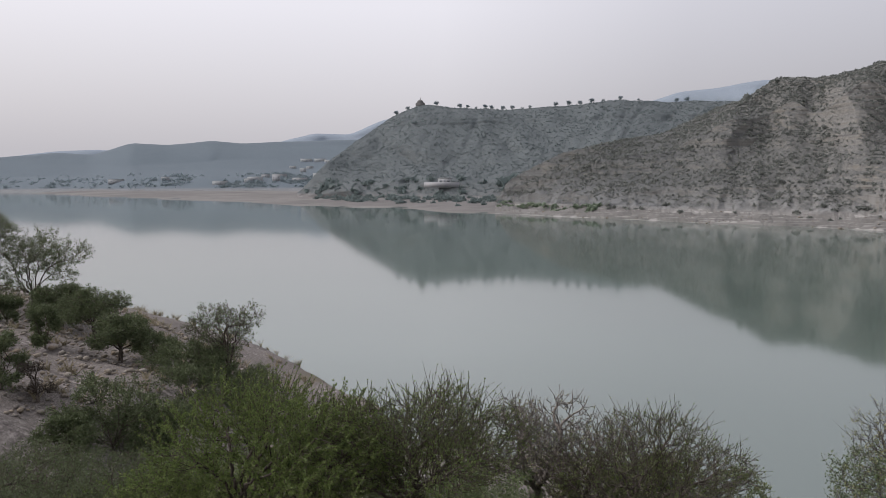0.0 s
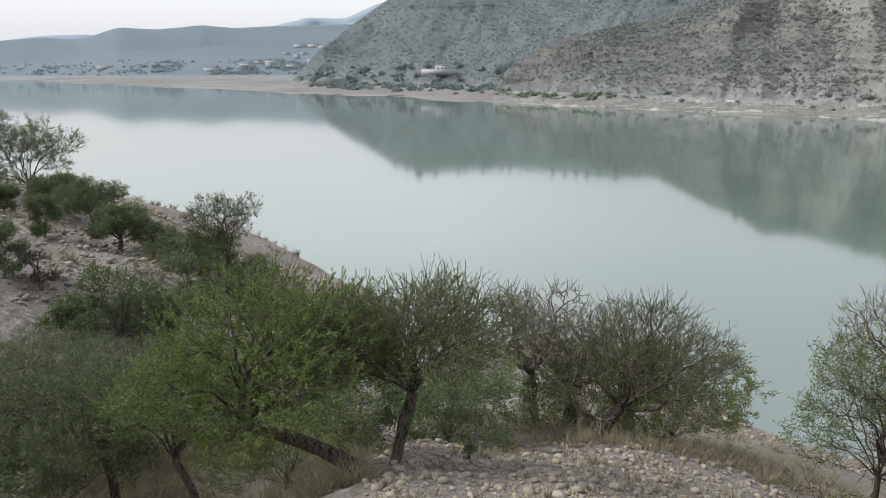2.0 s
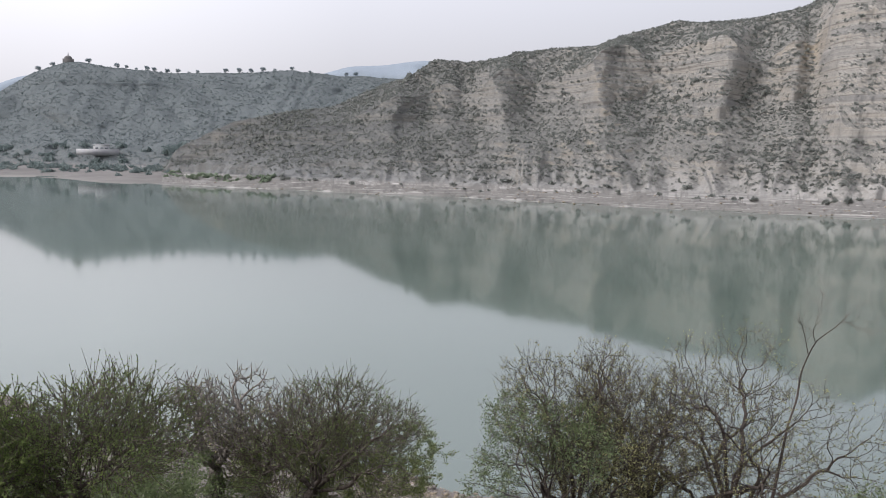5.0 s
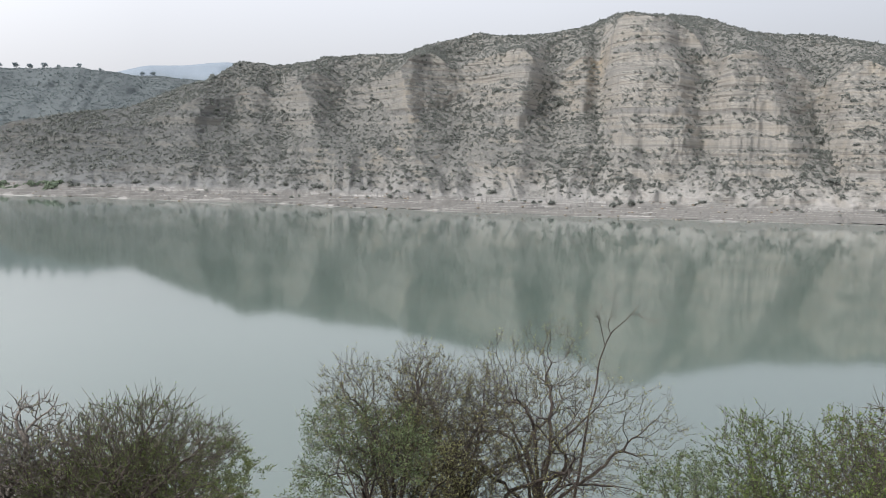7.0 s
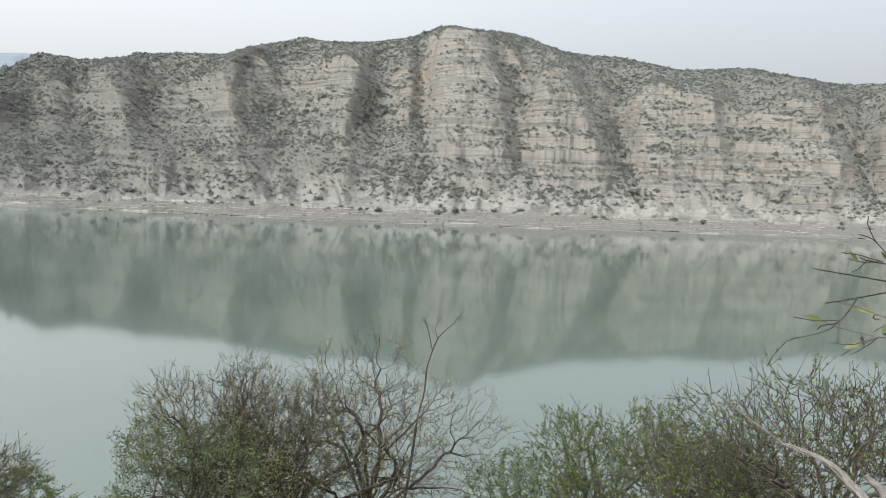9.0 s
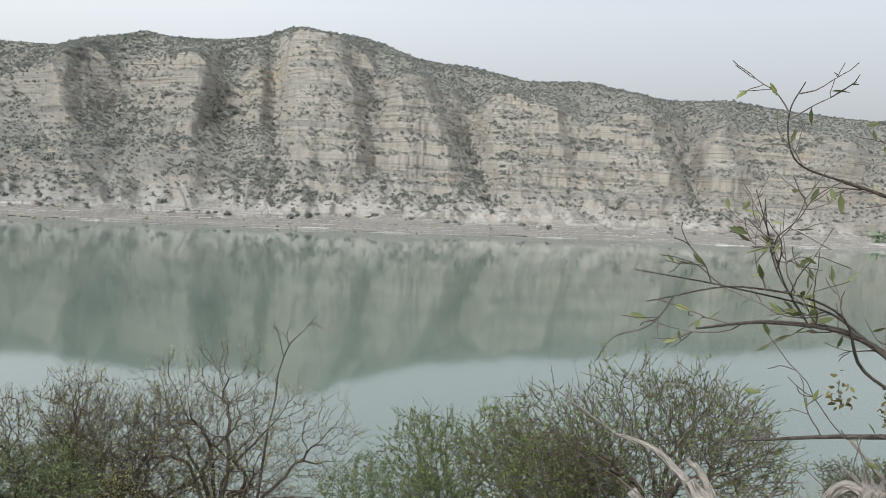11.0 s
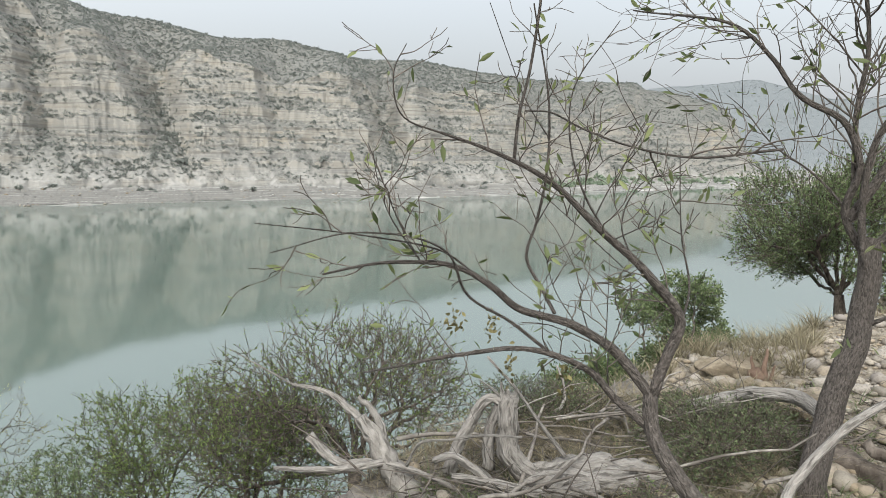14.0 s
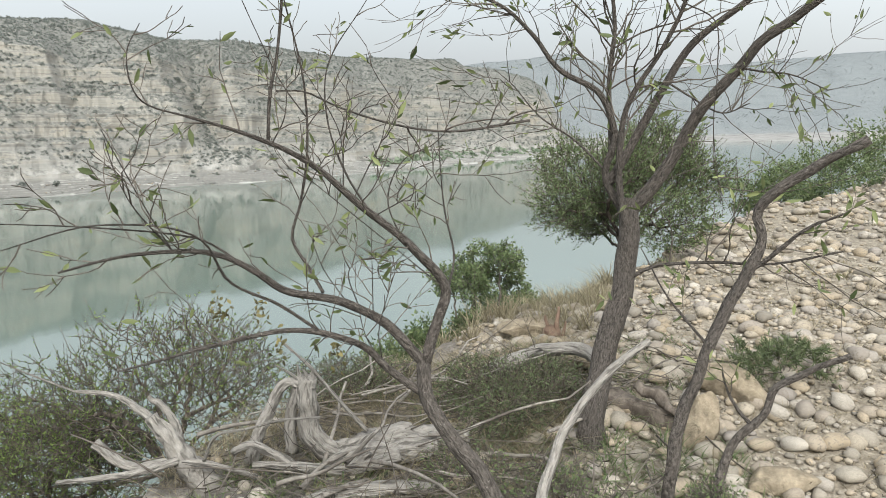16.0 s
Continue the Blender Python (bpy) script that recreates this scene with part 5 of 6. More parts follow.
MAT_DEAD_LEAF = leafy("curled_leaf", (0.07, 0.065, 0.03), (0.20, 0.175, 0.075), 0.2)
MAT_BIG_LEAF = leafy("olive_leaf", (0.055, 0.075, 0.03), (0.24, 0.27, 0.12), 0.35)

SAPLING = [
    ("trunk", [(-0.05, -0.16, -0.52), (-0.03, -0.06, -0.15), (0.05, 0.02, 0.07), (0.14, 0.12, 0.2), (0.21, 0.17, 0.31), (0.25, 0.17, 0.4)], 0.056, 0.036),
    ("limb", [(0.25, 0.17, 0.39), (0.26, 0.12, 0.54), (0.26, 0.09, 0.63), (0.25, 0.19, 0.77), (0.23, 0.33, 0.9), (0.2, 0.52, 1.07), (0.14, 0.73, 1.17), (0.1, 0.85, 1.21)], 0.031, 0.006),
    ("limb", [(0.25, 0.17, 0.39), (0.26, 0.29, 0.53), (0.24, 0.41, 0.61), (0.16, 0.62, 0.69), (0.12, 0.68, 0.75), (0.07, 0.77, 0.81), (-0.05, 0.98, 0.84), (-0.15, 1.14, 0.82)], 0.029, 0.004),
    ("limb", [(0.22, 0.18, 0.3), (0.22, 0.29, 0.39), (0.2, 0.36, 0.47), (0.17, 0.44, 0.52), (0.14, 0.58, 0.56), (0.07, 0.78, 0.55), (-0.08, 1.04, 0.53)], 0.021, 0.004),
    ("branch", [(0.17, 0.50, 0.54), (0.18, 0.62, 0.63), (0.1, 0.76, 0.73), (0.02, 0.81, 0.86), (-0.11, 1.04, 0.93), (-0.28, 1.24, 0.89)], 0.009, 0.002),
    ("branch", [(0.20, 0.49, 0.66), (0.26, 0.53, 0.73), (0.29, 0.58, 0.82), (0.32, 0.55, 0.93), (0.34, 0.52, 1.11), (0.35, 0.52, 1.29), (0.34, 0.58, 1.62)], 0.010, 0.004),
]
SAPLING += [
    ("branch", [(0.18, 0.63, 1.13), (0.2, 0.62, 1.25), (0.22, 0.59, 1.4), (0.22, 0.57, 1.55), (0.22, 0.54, 1.85)], 0.009, 0.005),
    ("branch", [(0.22, 0.60, 1.28), (0.27, 0.52, 1.28), (0.32, 0.43, 1.24), (0.35, 0.32, 1.2), (0.37, 0.08, 1.15), (0.39, -0.23, 1.18)], 0.004, 0.007),
    ("branch", [(0.12, 0.69, 0.75), (0.11, 0.82, 0.85), (0.02, 0.87, 0.88), (-0.09, 1.04, 0.92), (-0.34, 1.26, 0.97)], 0.006, 0.002),
    ("branch", [(0.26, 0.09, 0.62), (0.34, 0.05, 0.73), (0.39, 0.07, 0.88), (0.45, 0.08, 1.18)], 0.007, 0.002),
    ("branch", [(0.25, 0.18, 0.76), (0.39, 0.24, 0.84), (0.44, 0.26, 0.92), (0.48, 0.18, 1.07), (0.5, 0.03, 1.09)], 0.006, 0.002),
    ("branch", [(0.12, 0.83, 1.2), (0.05, 0.96, 1.26), (0.06, 0.98, 1.38), (0.1, 0.95, 1.46)], 0.005, 0.002),
    ("branch", [(0.23, 0.33, 0.9), (0.3, 0.4, 1.02), (0.32, 0.45, 1.18), (0.34, 0.45, 1.34), (0.34, 0.31, 1.57)], 0.006, 0.002),
]
shoots = np.random.default_rng(307)
for k in range(14):
    limb = np.array(SAPLING[(1, 2, 2, 3, 1, 5)[k % 6]][1])
    p = spline(limb, 30)[int(shoots.uniform(4, 26))]
    d = np.array([shoots.normal() * 0.16, shoots.normal() * 0.45 + 0.15, 1.0]) * shoots.uniform(0.15, 0.42)
    bow = shoots.normal(size=3) * 0.03
    SAPLING.append(("branch", [tuple(p), tuple(p + d * 0.35 + bow), tuple(p + d * 0.7 + bow * 0.6), tuple(p + d)], 0.0034, 0.0018))
branchy("sapling", "thin half-bare sapling with arching grey branches", (2.09, -0.80, 12.86), SAPLING, MAT_BARK_GREY, 301, 9, 0.16, 0.0135, MAT_BIG_LEAF, 290, knobs=0.16, stout=0.64, sway=0.08, clusters=((0.16, 0.8, 0.65), (0.17, 0.68, 0.63), (0.14, 0.45, 0.48), (0.14, 0.62, 0.51)))

BANK_TREE = [
    ("trunk", [(-0.01, 0.02, -0.2), (0.11, -0.06, 0.23), (0.19, -0.14, 0.47), (0.25, -0.21, 0.67), (0.3, -0.29, 0.94), (0.34, -0.34, 1.21), (0.36, -0.36, 1.31)], 0.132, 0.098),
    ("limb", [(0.35, -0.35, 1.24), (0.27, -0.52, 1.51), (0.2, -0.61, 1.72), (0.09, -0.75, 1.92), (-0.02, -0.85, 2.07), (-0.17, -0.99, 2.2), (-0.34, -1.13, 2.37)], 0.066, 0.030),
    ("limb", [(0.37, -0.33, 1.22), (0.39, -0.23, 1.42), (0.33, -0.25, 1.64), (0.33, -0.18, 1.82), (0.36, 0.01, 1.94), (0.35, 0.15, 2.1), (0.34, 0.29, 2.22), (0.35, 0.77, 2.31)], 0.040, 0.006),
    ("limb", [(0.39, -0.25, 1.39), (0.39, -0.37, 1.59), (0.34, -0.51, 1.86), (0.29, -0.61, 2.04), (0.23, -0.74, 2.16), (0.02, -1.06, 2.41)], 0.046, 0.022),
    ("limb", [(0.37, -0.25, 1.55), (0.38, -0.24, 1.86), (0.34, -0.25, 2.12), (0.3, -0.19, 2.47), (0.25, -0.14, 2.7)], 0.028, 0.012),
    ("limb", [(0.32, -0.31, 1.16), (0.32, -0.27, 1.49), (0.29, -0.3, 1.77), (0.19, -0.43, 2.03), (0.12, -0.49, 2.21), (0.05, -0.49, 2.44)], 0.036, 0.014),
]
BANK_TREE += [
    ("branch", [(0.39, -0.24, 1.44), (0.42, -0.1, 1.59), (0.43, 0.1, 1.73), (0.44, 0.24, 1.89), (0.43, 0.32, 1.95)], 0.013, 0.003),
    ("branch", [(0.30, -0.29, 0.90), (0.24, -0.39, 0.98), (0.12, -0.55, 1.02), (-0.16, -0.83, 1.05), (-0.33, -1.01, 1.12)], 0.020, 0.008),
    ("branch", [(0.34, -0.53, 1.87), (0.27, -0.61, 1.8), (0.17, -0.73, 1.72), (0.09, -0.81, 1.76)], 0.012, 0.005),
    ("branch", [(0.10, -0.76, 1.92), (0.06, -0.84, 1.9), (-0.04, -0.91, 1.88), (-0.17, -1.02, 1.8)], 0.011, 0.004),
    ("branch", [(0.12, -0.49, 2.21), (0.04, -0.59, 2.13), (0.03, -0.61, 1.91), (0.03, -0.6, 1.67), (-0.04, -0.61, 1.31)], 0.007, 0.003),
]
branchy("bank_tree", "grey-brown multi-limbed tree with sparse leaves on cobbles", (3.14, -1.47, 12.35), BANK_TREE, MAT_BARK_GREY, 302, 23, 0.36, 0.018, MAT_BIG_LEAF, 460, sides=18, knobs=0.12, stout=0.51, flute=0.02, sway=0.12)
branchy("leaning_sapling", "crooked leaning sapling with a knotted stem", (2.65, -1.65, 12.59), [
    ("trunk", [(0.0, 0.02, -0.3), (0.05, -0.05, 0.14), (0.08, -0.11, 0.29), (0.11, -0.23, 0.56), (0.1, -0.35, 0.78), (0.1, -0.41, 0.99), (0.12, -0.4, 1.06), (0.08, -0.47, 1.17), (0.02, -0.58, 1.25), (-0.09, -0.73, 1.36)], 0.040, 0.026),
    ("branch", [(0.1, -0.37, 0.83), (0.03, -0.44, 0.91), (-0.03, -0.5, 1), (-0.14, -0.6, 1.08)], 0.014, 0.006),
    ("branch", [(0.11, -0.21, 0.52), (0.21, -0.15, 0.62), (0.29, -0.11, 0.7), (0.4, -0.03, 0.9)], 0.009, 0.003),
], MAT_BARK_GREY, 303, 6, 0.2, 0.016, MAT_BIG_LEAF, 60, knobs=0.25, stout=0.72, sway=0.25)
branchy("thin_shoot", "thin crooked grey shoot rising from the cobbles", (2.42, -1.74, 12.72), [
    ("trunk", [(0.03, 0.06, -0.4), (0.0, 0.0, 0.0), (0.02, -0.04, 0.08), (0.0, -0.17, 0.23), (0.01, -0.22, 0.32), (-0.03, -0.32, 0.39), (-0.1, -0.44, 0.46)], 0.020, 0.010),
    ("branch", [(0.01, -0.12, 0.18), (0.09, -0.08, 0.26), (0.14, -0.07, 0.36)], 0.008, 0.003)], MAT_BARK_GREY, 304, 4, 0.15, 0.014, MAT_BIG_LEAF, 14, knobs=0.25, category="shoot")
branchy("curved_stick", "pale arched dead stick propped in the ground", (2.47, -1.08, 12.73), [
    ("stick", [(-0.08, 0.07, -0.36), (-0.02, 0.02, -0.04), (0.09, -0.07, 0.09), (0.17, -0.18, 0.2), (0.23, -0.31, 0.31), (0.31, -0.53, 0.42)], 0.022, 0.015)], MAT_DRIFT, 305, category="stick")

branchy("thorn_tree", "crooked bare thorn stem rising through a bush", (6.50, 5.70, 7.40), [
    ("trunk", [(0, 0, -0.3), (0.05, 0.03, 0.9), (0.1, 0.0, 2.2), (0.18, -0.08, 3.4), (0.34, -0.04, 3.81), (0.47, -0.02, 4.24), (0.55, -0.03, 4.44), (0.61, -0.05, 4.59), (0.74, -0.15, 4.76), (0.85, -0.25, 4.95)], 0.05, 0.006),
    ("branch", [(0.55, -0.02, 4.46), (0.55, 0.05, 4.67), (0.54, 0.13, 4.86)], 0.009, 0.003), ("branch", [(0.61, -0.05, 4.59), (0.62, -0.01, 4.74), (0.68, -0.05, 4.84)], 0.008, 0.003), ("branch", [(0.78, -0.19, 4.83), (0.86, -0.29, 4.86), (0.91, -0.34, 4.92)], 0.006, 0.002)], MAT_THORN, 311, 12, 0.26, category="tree", knobs=0.2, stout=0.7)

DRIFT = [
    ("stump", [(-0.198, -0.016, 0.507), (-0.198, -0.012, 0.433), (-0.198, -0.012, 0.36), (-0.198, -0.021, 0.249), (-0.208, -0.094, 0.148), (-0.198, -0.196, 0.12), (-0.198, -0.306, 0.157), (-0.198, -0.416, 0.184), (-0.19, -0.56, 0.165), (-0.18, -0.78, 0.12)], 0.046, 0.062),
    ("splinter", [(-0.217, -0.039, 0.461), (-0.212, -0.044, 0.525), (-0.208, -0.048, 0.553)], 0.020, 0.004),
    ("splinter", [(-0.208, 0.007, 0.461), (-0.198, 0.016, 0.525), (-0.198, 0.025, 0.571)], 0.018, 0.004),
    ("splinter", [(-0.18, -0.012, 0.461), (-0.18, -0.012, 0.525), (-0.18, -0.002, 0.544)], 0.020, 0.005),
    ("splinter", [(-0.198, 0.016, 0.498), (-0.198, 0.071, 0.544), (-0.198, 0.126, 0.58)], 0.008, 0.003),
    ("root", [(-0.263, 0.678, 0.396), (-0.272, 0.605, 0.286), (-0.272, 0.55, 0.194), (-0.272, 0.485, 0.093), (-0.29, 0.384, 0.001), (-0.327, 0.191, -0.036)], 0.028, 0.092),
    ("root", [(-0.235, 0.651, 0.341), (-0.134, 0.77, 0.396), (-0.106, 0.872, 0.456), (-0.106, 1.046, 0.488)], 0.022, 0.007),
    ("root", [(-0.106, 1.037, 0.487), (-0.106, 1.203, 0.571), (-0.106, 1.359, 0.654)], 0.006, 0.003),
    ("root", [(-0.235, 0.568, 0.249), (-0.171, 0.614, 0.36), (-0.152, 0.651, 0.406), (-0.152, 0.715, 0.452)], 0.029, 0.011),
    ("root", [(-0.272, 0.08, 0.001), (-0.272, -0.085, 0.074), (-0.272, -0.223, 0.13), (-0.272, -0.407, 0.139), (-0.254, -0.619, 0.148)], 0.041, 0.057),
    ("root", [(-0.318, 0.32, 0.222), (-0.336, 0.246, 0.258), (-0.336, 0.145, 0.203), (-0.336, 0.025, 0.12), (-0.336, -0.094, 0.056), (-0.336, -0.205, 0.111), (-0.327, -0.288, 0.176)], 0.016, 0.028),
]
DRIFT += [
    ("root", [(-0.382, 1.056, 0.176), (-0.382, 0.899, 0.176), (-0.373, 0.734, 0.185), (-0.318, 0.559, 0.203)], 0.010, 0.022),
    ("root", [(-0.198, 0.007, 0.479), (-0.18, 0.08, 0.484), (-0.18, 0.145, 0.387), (-0.18, 0.209, 0.268), (-0.198, 0.264, 0.111)], 0.022, 0.029),
    ("root", [(-0.18, 0.025, 0.452), (-0.152, 0.071, 0.314), (-0.152, 0.071, 0.13)], 0.024, 0.028),
    ("root", [(-0.29, 0.918, 0.304), (-0.29, 0.853, 0.231), (-0.29, 0.77, 0.176), (-0.29, 0.651, 0.185), (-0.327, 0.494, 0.194), (-0.346, 0.338, 0.157), (-0.346, 0.218, 0.102)], 0.022, 0.010),
    ("root", [(-0.364, -0.435, 0.157), (-0.355, -0.177, 0.111), (-0.346, 0.08, 0.148), (-0.346, 0.237, 0.166)], 0.028, 0.014),
    ("root", [(-0.585, -0.619, 0.074), (-0.585, -0.38, 0.111), (-0.585, -0.177, 0.111), (-0.585, 0.08, 0.056)], 0.037, 0.026),
    ("root", [(-0.346, 0.448, 0.203), (-0.382, 0.375, 0.332), (-0.382, 0.255, 0.35), (-0.382, 0.08, 0.378), (-0.382, -0.076, 0.378)], 0.007, 0.006),
    ("root", [(-0.198, 0.09, 0.691), (-0.198, -0.039, 0.553), (-0.198, -0.14, 0.415), (-0.198, -0.288, 0.222)], 0.006, 0.011),
]
branchy("driftwood", "bleached driftwood stump with twisting roots", (3.60, -0.18, 12.38), DRIFT, MAT_DRIFT, 306, category="driftwood", sides=30, knobs=0.2, steps=7, flute=0.2, sway=0.16)
branchy("fallen_log", "pale weathered log bent over the bank", (3.89, -1.47, 12.62), [
    ("log", [(0.37, 0.27, -0.10), (0.28, 0.09, 0.02), (0.17, -0.08, 0.12), (0.06, -0.21, 0.15), (-0.07, -0.29, 0.12), (-0.2, -0.32, -0.02)], 0.055, 0.032),
    ("branch", [(0.17, -0.08, 0.12), (0.10, 0.0, 0.16), (0.06, 0.1, 0.15)], 0.012, 0.005)], MAT_DRIFT, 307, 3, 0.2, category="log", sides=12, knobs=0.3)
MAT_ROT = plain("rotten_wood", (0.07, 0.057, 0.047), (0.24, 0.205, 0.175), 18, 0.95, 1.0, 0.02, (1, 1, 0.3))
MAT_RED = plain("reddish_wood", (0.13, 0.085, 0.062), (0.30, 0.21, 0.16), 24, 0.95, 1.0, 0.01, (1, 1, 0.25))
branchy("rotten_log", "dark rotting log lying among cobbles", (3.84, -1.62, 12.55), [("log", [(0.16, 0.30, -0.02), (-0.02, 0.07, 0.03), (-0.27, -0.21, 0.02), (-0.55, -0.44, -0.01)], 0.078, 0.065)], MAT_ROT, 308, category="log", sides=14, knobs=0.4)
branchy("broken_stump", "short split reddish stump on the crest", (4.64, -1.74, 12.50), [("stem", [(0.05, -0.06, -0.15), (0.10, -0.07, 0.06), (0.12, -0.08, 0.16)], 0.075, 0.055), ("splinter", [(0.09, -0.09, 0.05), (0.13, -0.10, 0.24), (0.14, -0.11, 0.32)], 0.028, 0.006),
    ("splinter", [(0.12, -0.04, 0.05), (0.15, -0.03, 0.2), (0.17, -0.02, 0.26)], 0.026, 0.006), ("splinter", [(0.10, -0.12, 0.03), (0.10, -0.14, 0.17), (0.11, -0.15, 0.22)], 0.02, 0.005)], MAT_RED, 309, category="stump", knobs=0.4)
branchy("split_branch", "weathered split piece of wood lying on stones", (3.42, -1.90, 12.58), [("stick", [(0.06, 0.05, 0.12), (-0.03, -0.03, 0.09), (-0.16, -0.07, 0.03)], 0.03, 0.014)], MAT_ROT, 310, category="stick", knobs=0.5, flute=0.4)


# ---- village, hut and trees on the far hills ----
# Limewash greyed and openings lightened: haze over far houses held in the colours
MAT_WALL = plain("limewashed_wall", (0.40, 0.41, 0.41), (0.47, 0.48, 0.48), 0.6, 0.9, 0.1, 0.01)
MAT_ROOF = plain("grey_roof", (0.36, 0.36, 0.37), (0.46, 0.46, 0.46), 0.5)
MAT_DARKGLASS = plain("hazed_opening", (0.24, 0.26, 0.28), (0.3, 0.32, 0.33), 1.0)


def box(x0, y0, z0, x1, y1, z1):
    v = [(x, y, z) for z in (z0, z1) for y in (y0, y1) for x in (x0, x1)]
    return np.array(v, float), np.array([(0, 2, 3, 1), (4, 5, 7, 6), (0, 1, 5, 4), (2, 6, 7, 3), (0, 4, 6, 2), (1, 3, 7, 5)])


def house(label, w, d, h, storeys=1):
    """A flat-roofed village house whose front faces -y."""
    ob = tagged(new("house"), label, "house", "village houses")
    part("wall", mesh_of("wall", *box(-w / 2, -d / 2, -3, w / 2, d / 2, h * storeys), MAT_WALL, False), ob)
    part("roof", mesh_of("roof", *box(-w / 2 - 0.3, -d / 2 - 0.3, h * storeys, w / 2 + 0.3, d / 2 + 0.3, h * storeys + 0.5), MAT_ROOF, False), ob)
    part("door", mesh_of("door", *box(-0.6, -d / 2 - 0.06, 0, 0.6, -d / 2 + 0.05, 2.2), MAT_DARKGLASS, False), ob)
    for k in range(storeys):
        for x in (-w * 0.3, w * 0.3):
            part("window", mesh_of("window", *box(x - 0.8, -d / 2 - 0.06, h * k + 1.0, x + 0.8, -d / 2 + 0.05, h * k + 2.2), MAT_DARKGLASS, False), ob)
    return ob


def facing(p):
    return pose(*p, 0, 0, -math.degrees(math.atan2(p[0], p[1])))


def place_houses():
    kinds = [house("whitewashed flat-roofed village house", 13, 8, 4.2), house("long whitewashed village house", 24, 9, 4.5), house("two-storey whitewashed village house", 12, 9, 3.6, 2)]
    spots = [(-20.2, 18, 0), (-16.6, 10, 1), (-13.9, 16, 1), (-13.2, 22, 0), (-12.6, 14, 2), (-12.3, 22, 1), (-11.3, 40, 0), (-10.4, 30, 2), (-10.2, 55, 1), (-9.3, 56, 1), (-8.4, 54, 1), (-9.6, 16, 2), (-9.2, 24, 1), (-8.9, 12, 0), (-8.6, 30, 2), (-10.8, 15, 1), (-14.6, 14, 0), (-9.9, 40, 0), (-7.0, 70, 1), (-8.0, 46, 0), (-23.6, 14, 1)]
    used = set()
    for az, z, k in spots:
        m = facing(hill_point("town_hill", az, z))
        if k in used:
            copy_thing(kinds[k], m)
        else:
            kinds[k].matrix_basis = m
            used.add(k)
    p = hill_point("headland", 0.2, 12)
    hut = house("small white hut at the foot of the headland", 9, 6, 3.4)
    hut["group"] = "huts"
    hut.matrix_basis = facing(p)
    wall = tagged(new("terrace_wall", mesh_of("terrace_wall", *box(-14, -5.5, -2.5, 10, -4.9, 1.0), MAT_ROOF, False)), "low pale stone wall before the hut", "wall")
    wall.matrix_basis = facing(p)
    # shrine on the summit
    q = hill_point("headland", -1.6, 999)
    dome = bmesh.new()
    bmesh.ops.create_uvsphere(dome, u_segments=16, v_segments=8, radius=3.4)
    me = bpy.data.meshes.new("dome")
    dome.to_mesh(me)
    dome.free()
    me.materials.append(MAT_RIGHT)
    sh = tagged(new("hilltop_shrine"), "small pale domed shrine on the summit", "shrine")
    sh.location = q
    part("wall", mesh_of("wall", *box(-4.5, -4.5, -4, 4.5, 4.5, 2.6), MAT_RIGHT, False), sh)
    part("dome", me, sh).location = (0, 0, 2.6)
    v, f = tube([(0, 0, 5.5), (0, 0, 8.5)], [0.5, 0.2], 8)
    part("finial", mesh_of("finial", v, f, MAT_RIGHT), sh)


place_houses()


def place_ridge_trees():
    base = tree("ridge_tree", "small rounded tree on the hill crest", (0, 0, -500), 6.5, 6.5, 401, stems=7, trunk=0.3, depth=3, leaves=700, leaf=0.45, leaf_mat=MAT_GROVE, bark=MAT_GROVE, radius=0.25, group="trees on the crest", thin=0.05, scatter=1.0, low=0.1)
    rng = np.random.default_rng(9)
    first = True
    for az in (-3.5, -2.6, -0.5, 1.3, 1.9, 2.6, 3.3, 3.7, 4.6, 5.3, 8.5, 9.5, 10.3, 13.2, 14.5, 17.2, 17.9, 12.0, 11.2, 6.6):
        p = hill_point("headland", az, 999)
        m = pose(p[0], p[1], p[2] - 0.3, 0, 0, rng.uniform(0, 360)) @ Matrix.Scale(rng.uniform(0.55, 1.05), 4)
        if first:
            base.matrix_basis, first = m, False
        else:
            copy_thing(base, m)


place_ridge_trees()


# ---- grass, litter and stones ----
def grass(name, label, az0, az1, r0, r1, count, height, mat, seed, blades=16, wide=0.006, fan=0.5, floor_z=0.3):
    """Tufts of thin bent blades."""
    rng = np.random.default_rng(seed)
    az, r = np.radians(rng.uniform(az0, az1, count * 3)), np.sqrt(rng.uniform(r0 ** 2, r1 ** 2, count * 3))
    x, y = r * np.sin(az), r * np.cos(az)
    ok = (fbm(x / 2.2, y / 2.2, seed, 2) > rng.uniform(-0.7, 0.5, len(x))) & (ground_z(x, y) > floor_z)
    x, y = x[ok][:count], y[ok][:count]
    n = len(x)
    base = np.stack([x, y, ground_z(x, y) - 0.02], -1)
    h = height * rng.uniform(0.5, 1.25, (n, 1, 1)) * rng.uniform(0.6, 1.1, (n, blades, 1))
    way = rng.normal(size=(n, blades, 3)) * fan
    way[..., 2] = 1
    root = base[:, None] + rng.normal(size=(n, blades, 3)) * [0.05, 0.05, 0] * height * 2
    side = rng.normal(size=(n, blades, 3))
    side[..., 2] = 0
    side /= np.linalg.norm(side, axis=2, keepdims=True)
    mid = root + way * h * 0.55
    tip = root + way * h + way * [1, 1, -0.25] * h * 0.35
    v = np.stack([root - side * wide, root + side * wide, mid + side * wide * 0.7, mid - side * wide * 0.7, tip], 2).reshape(-1, 3)
    k = np.arange(n * blades)[:, None] * 5
    return tagged(new(name, mesh_of(name, v, [k + [[0, 1, 2, 3]], k + [[3, 2, 4]]], mat, False)), label, "grass", kind="stuff")


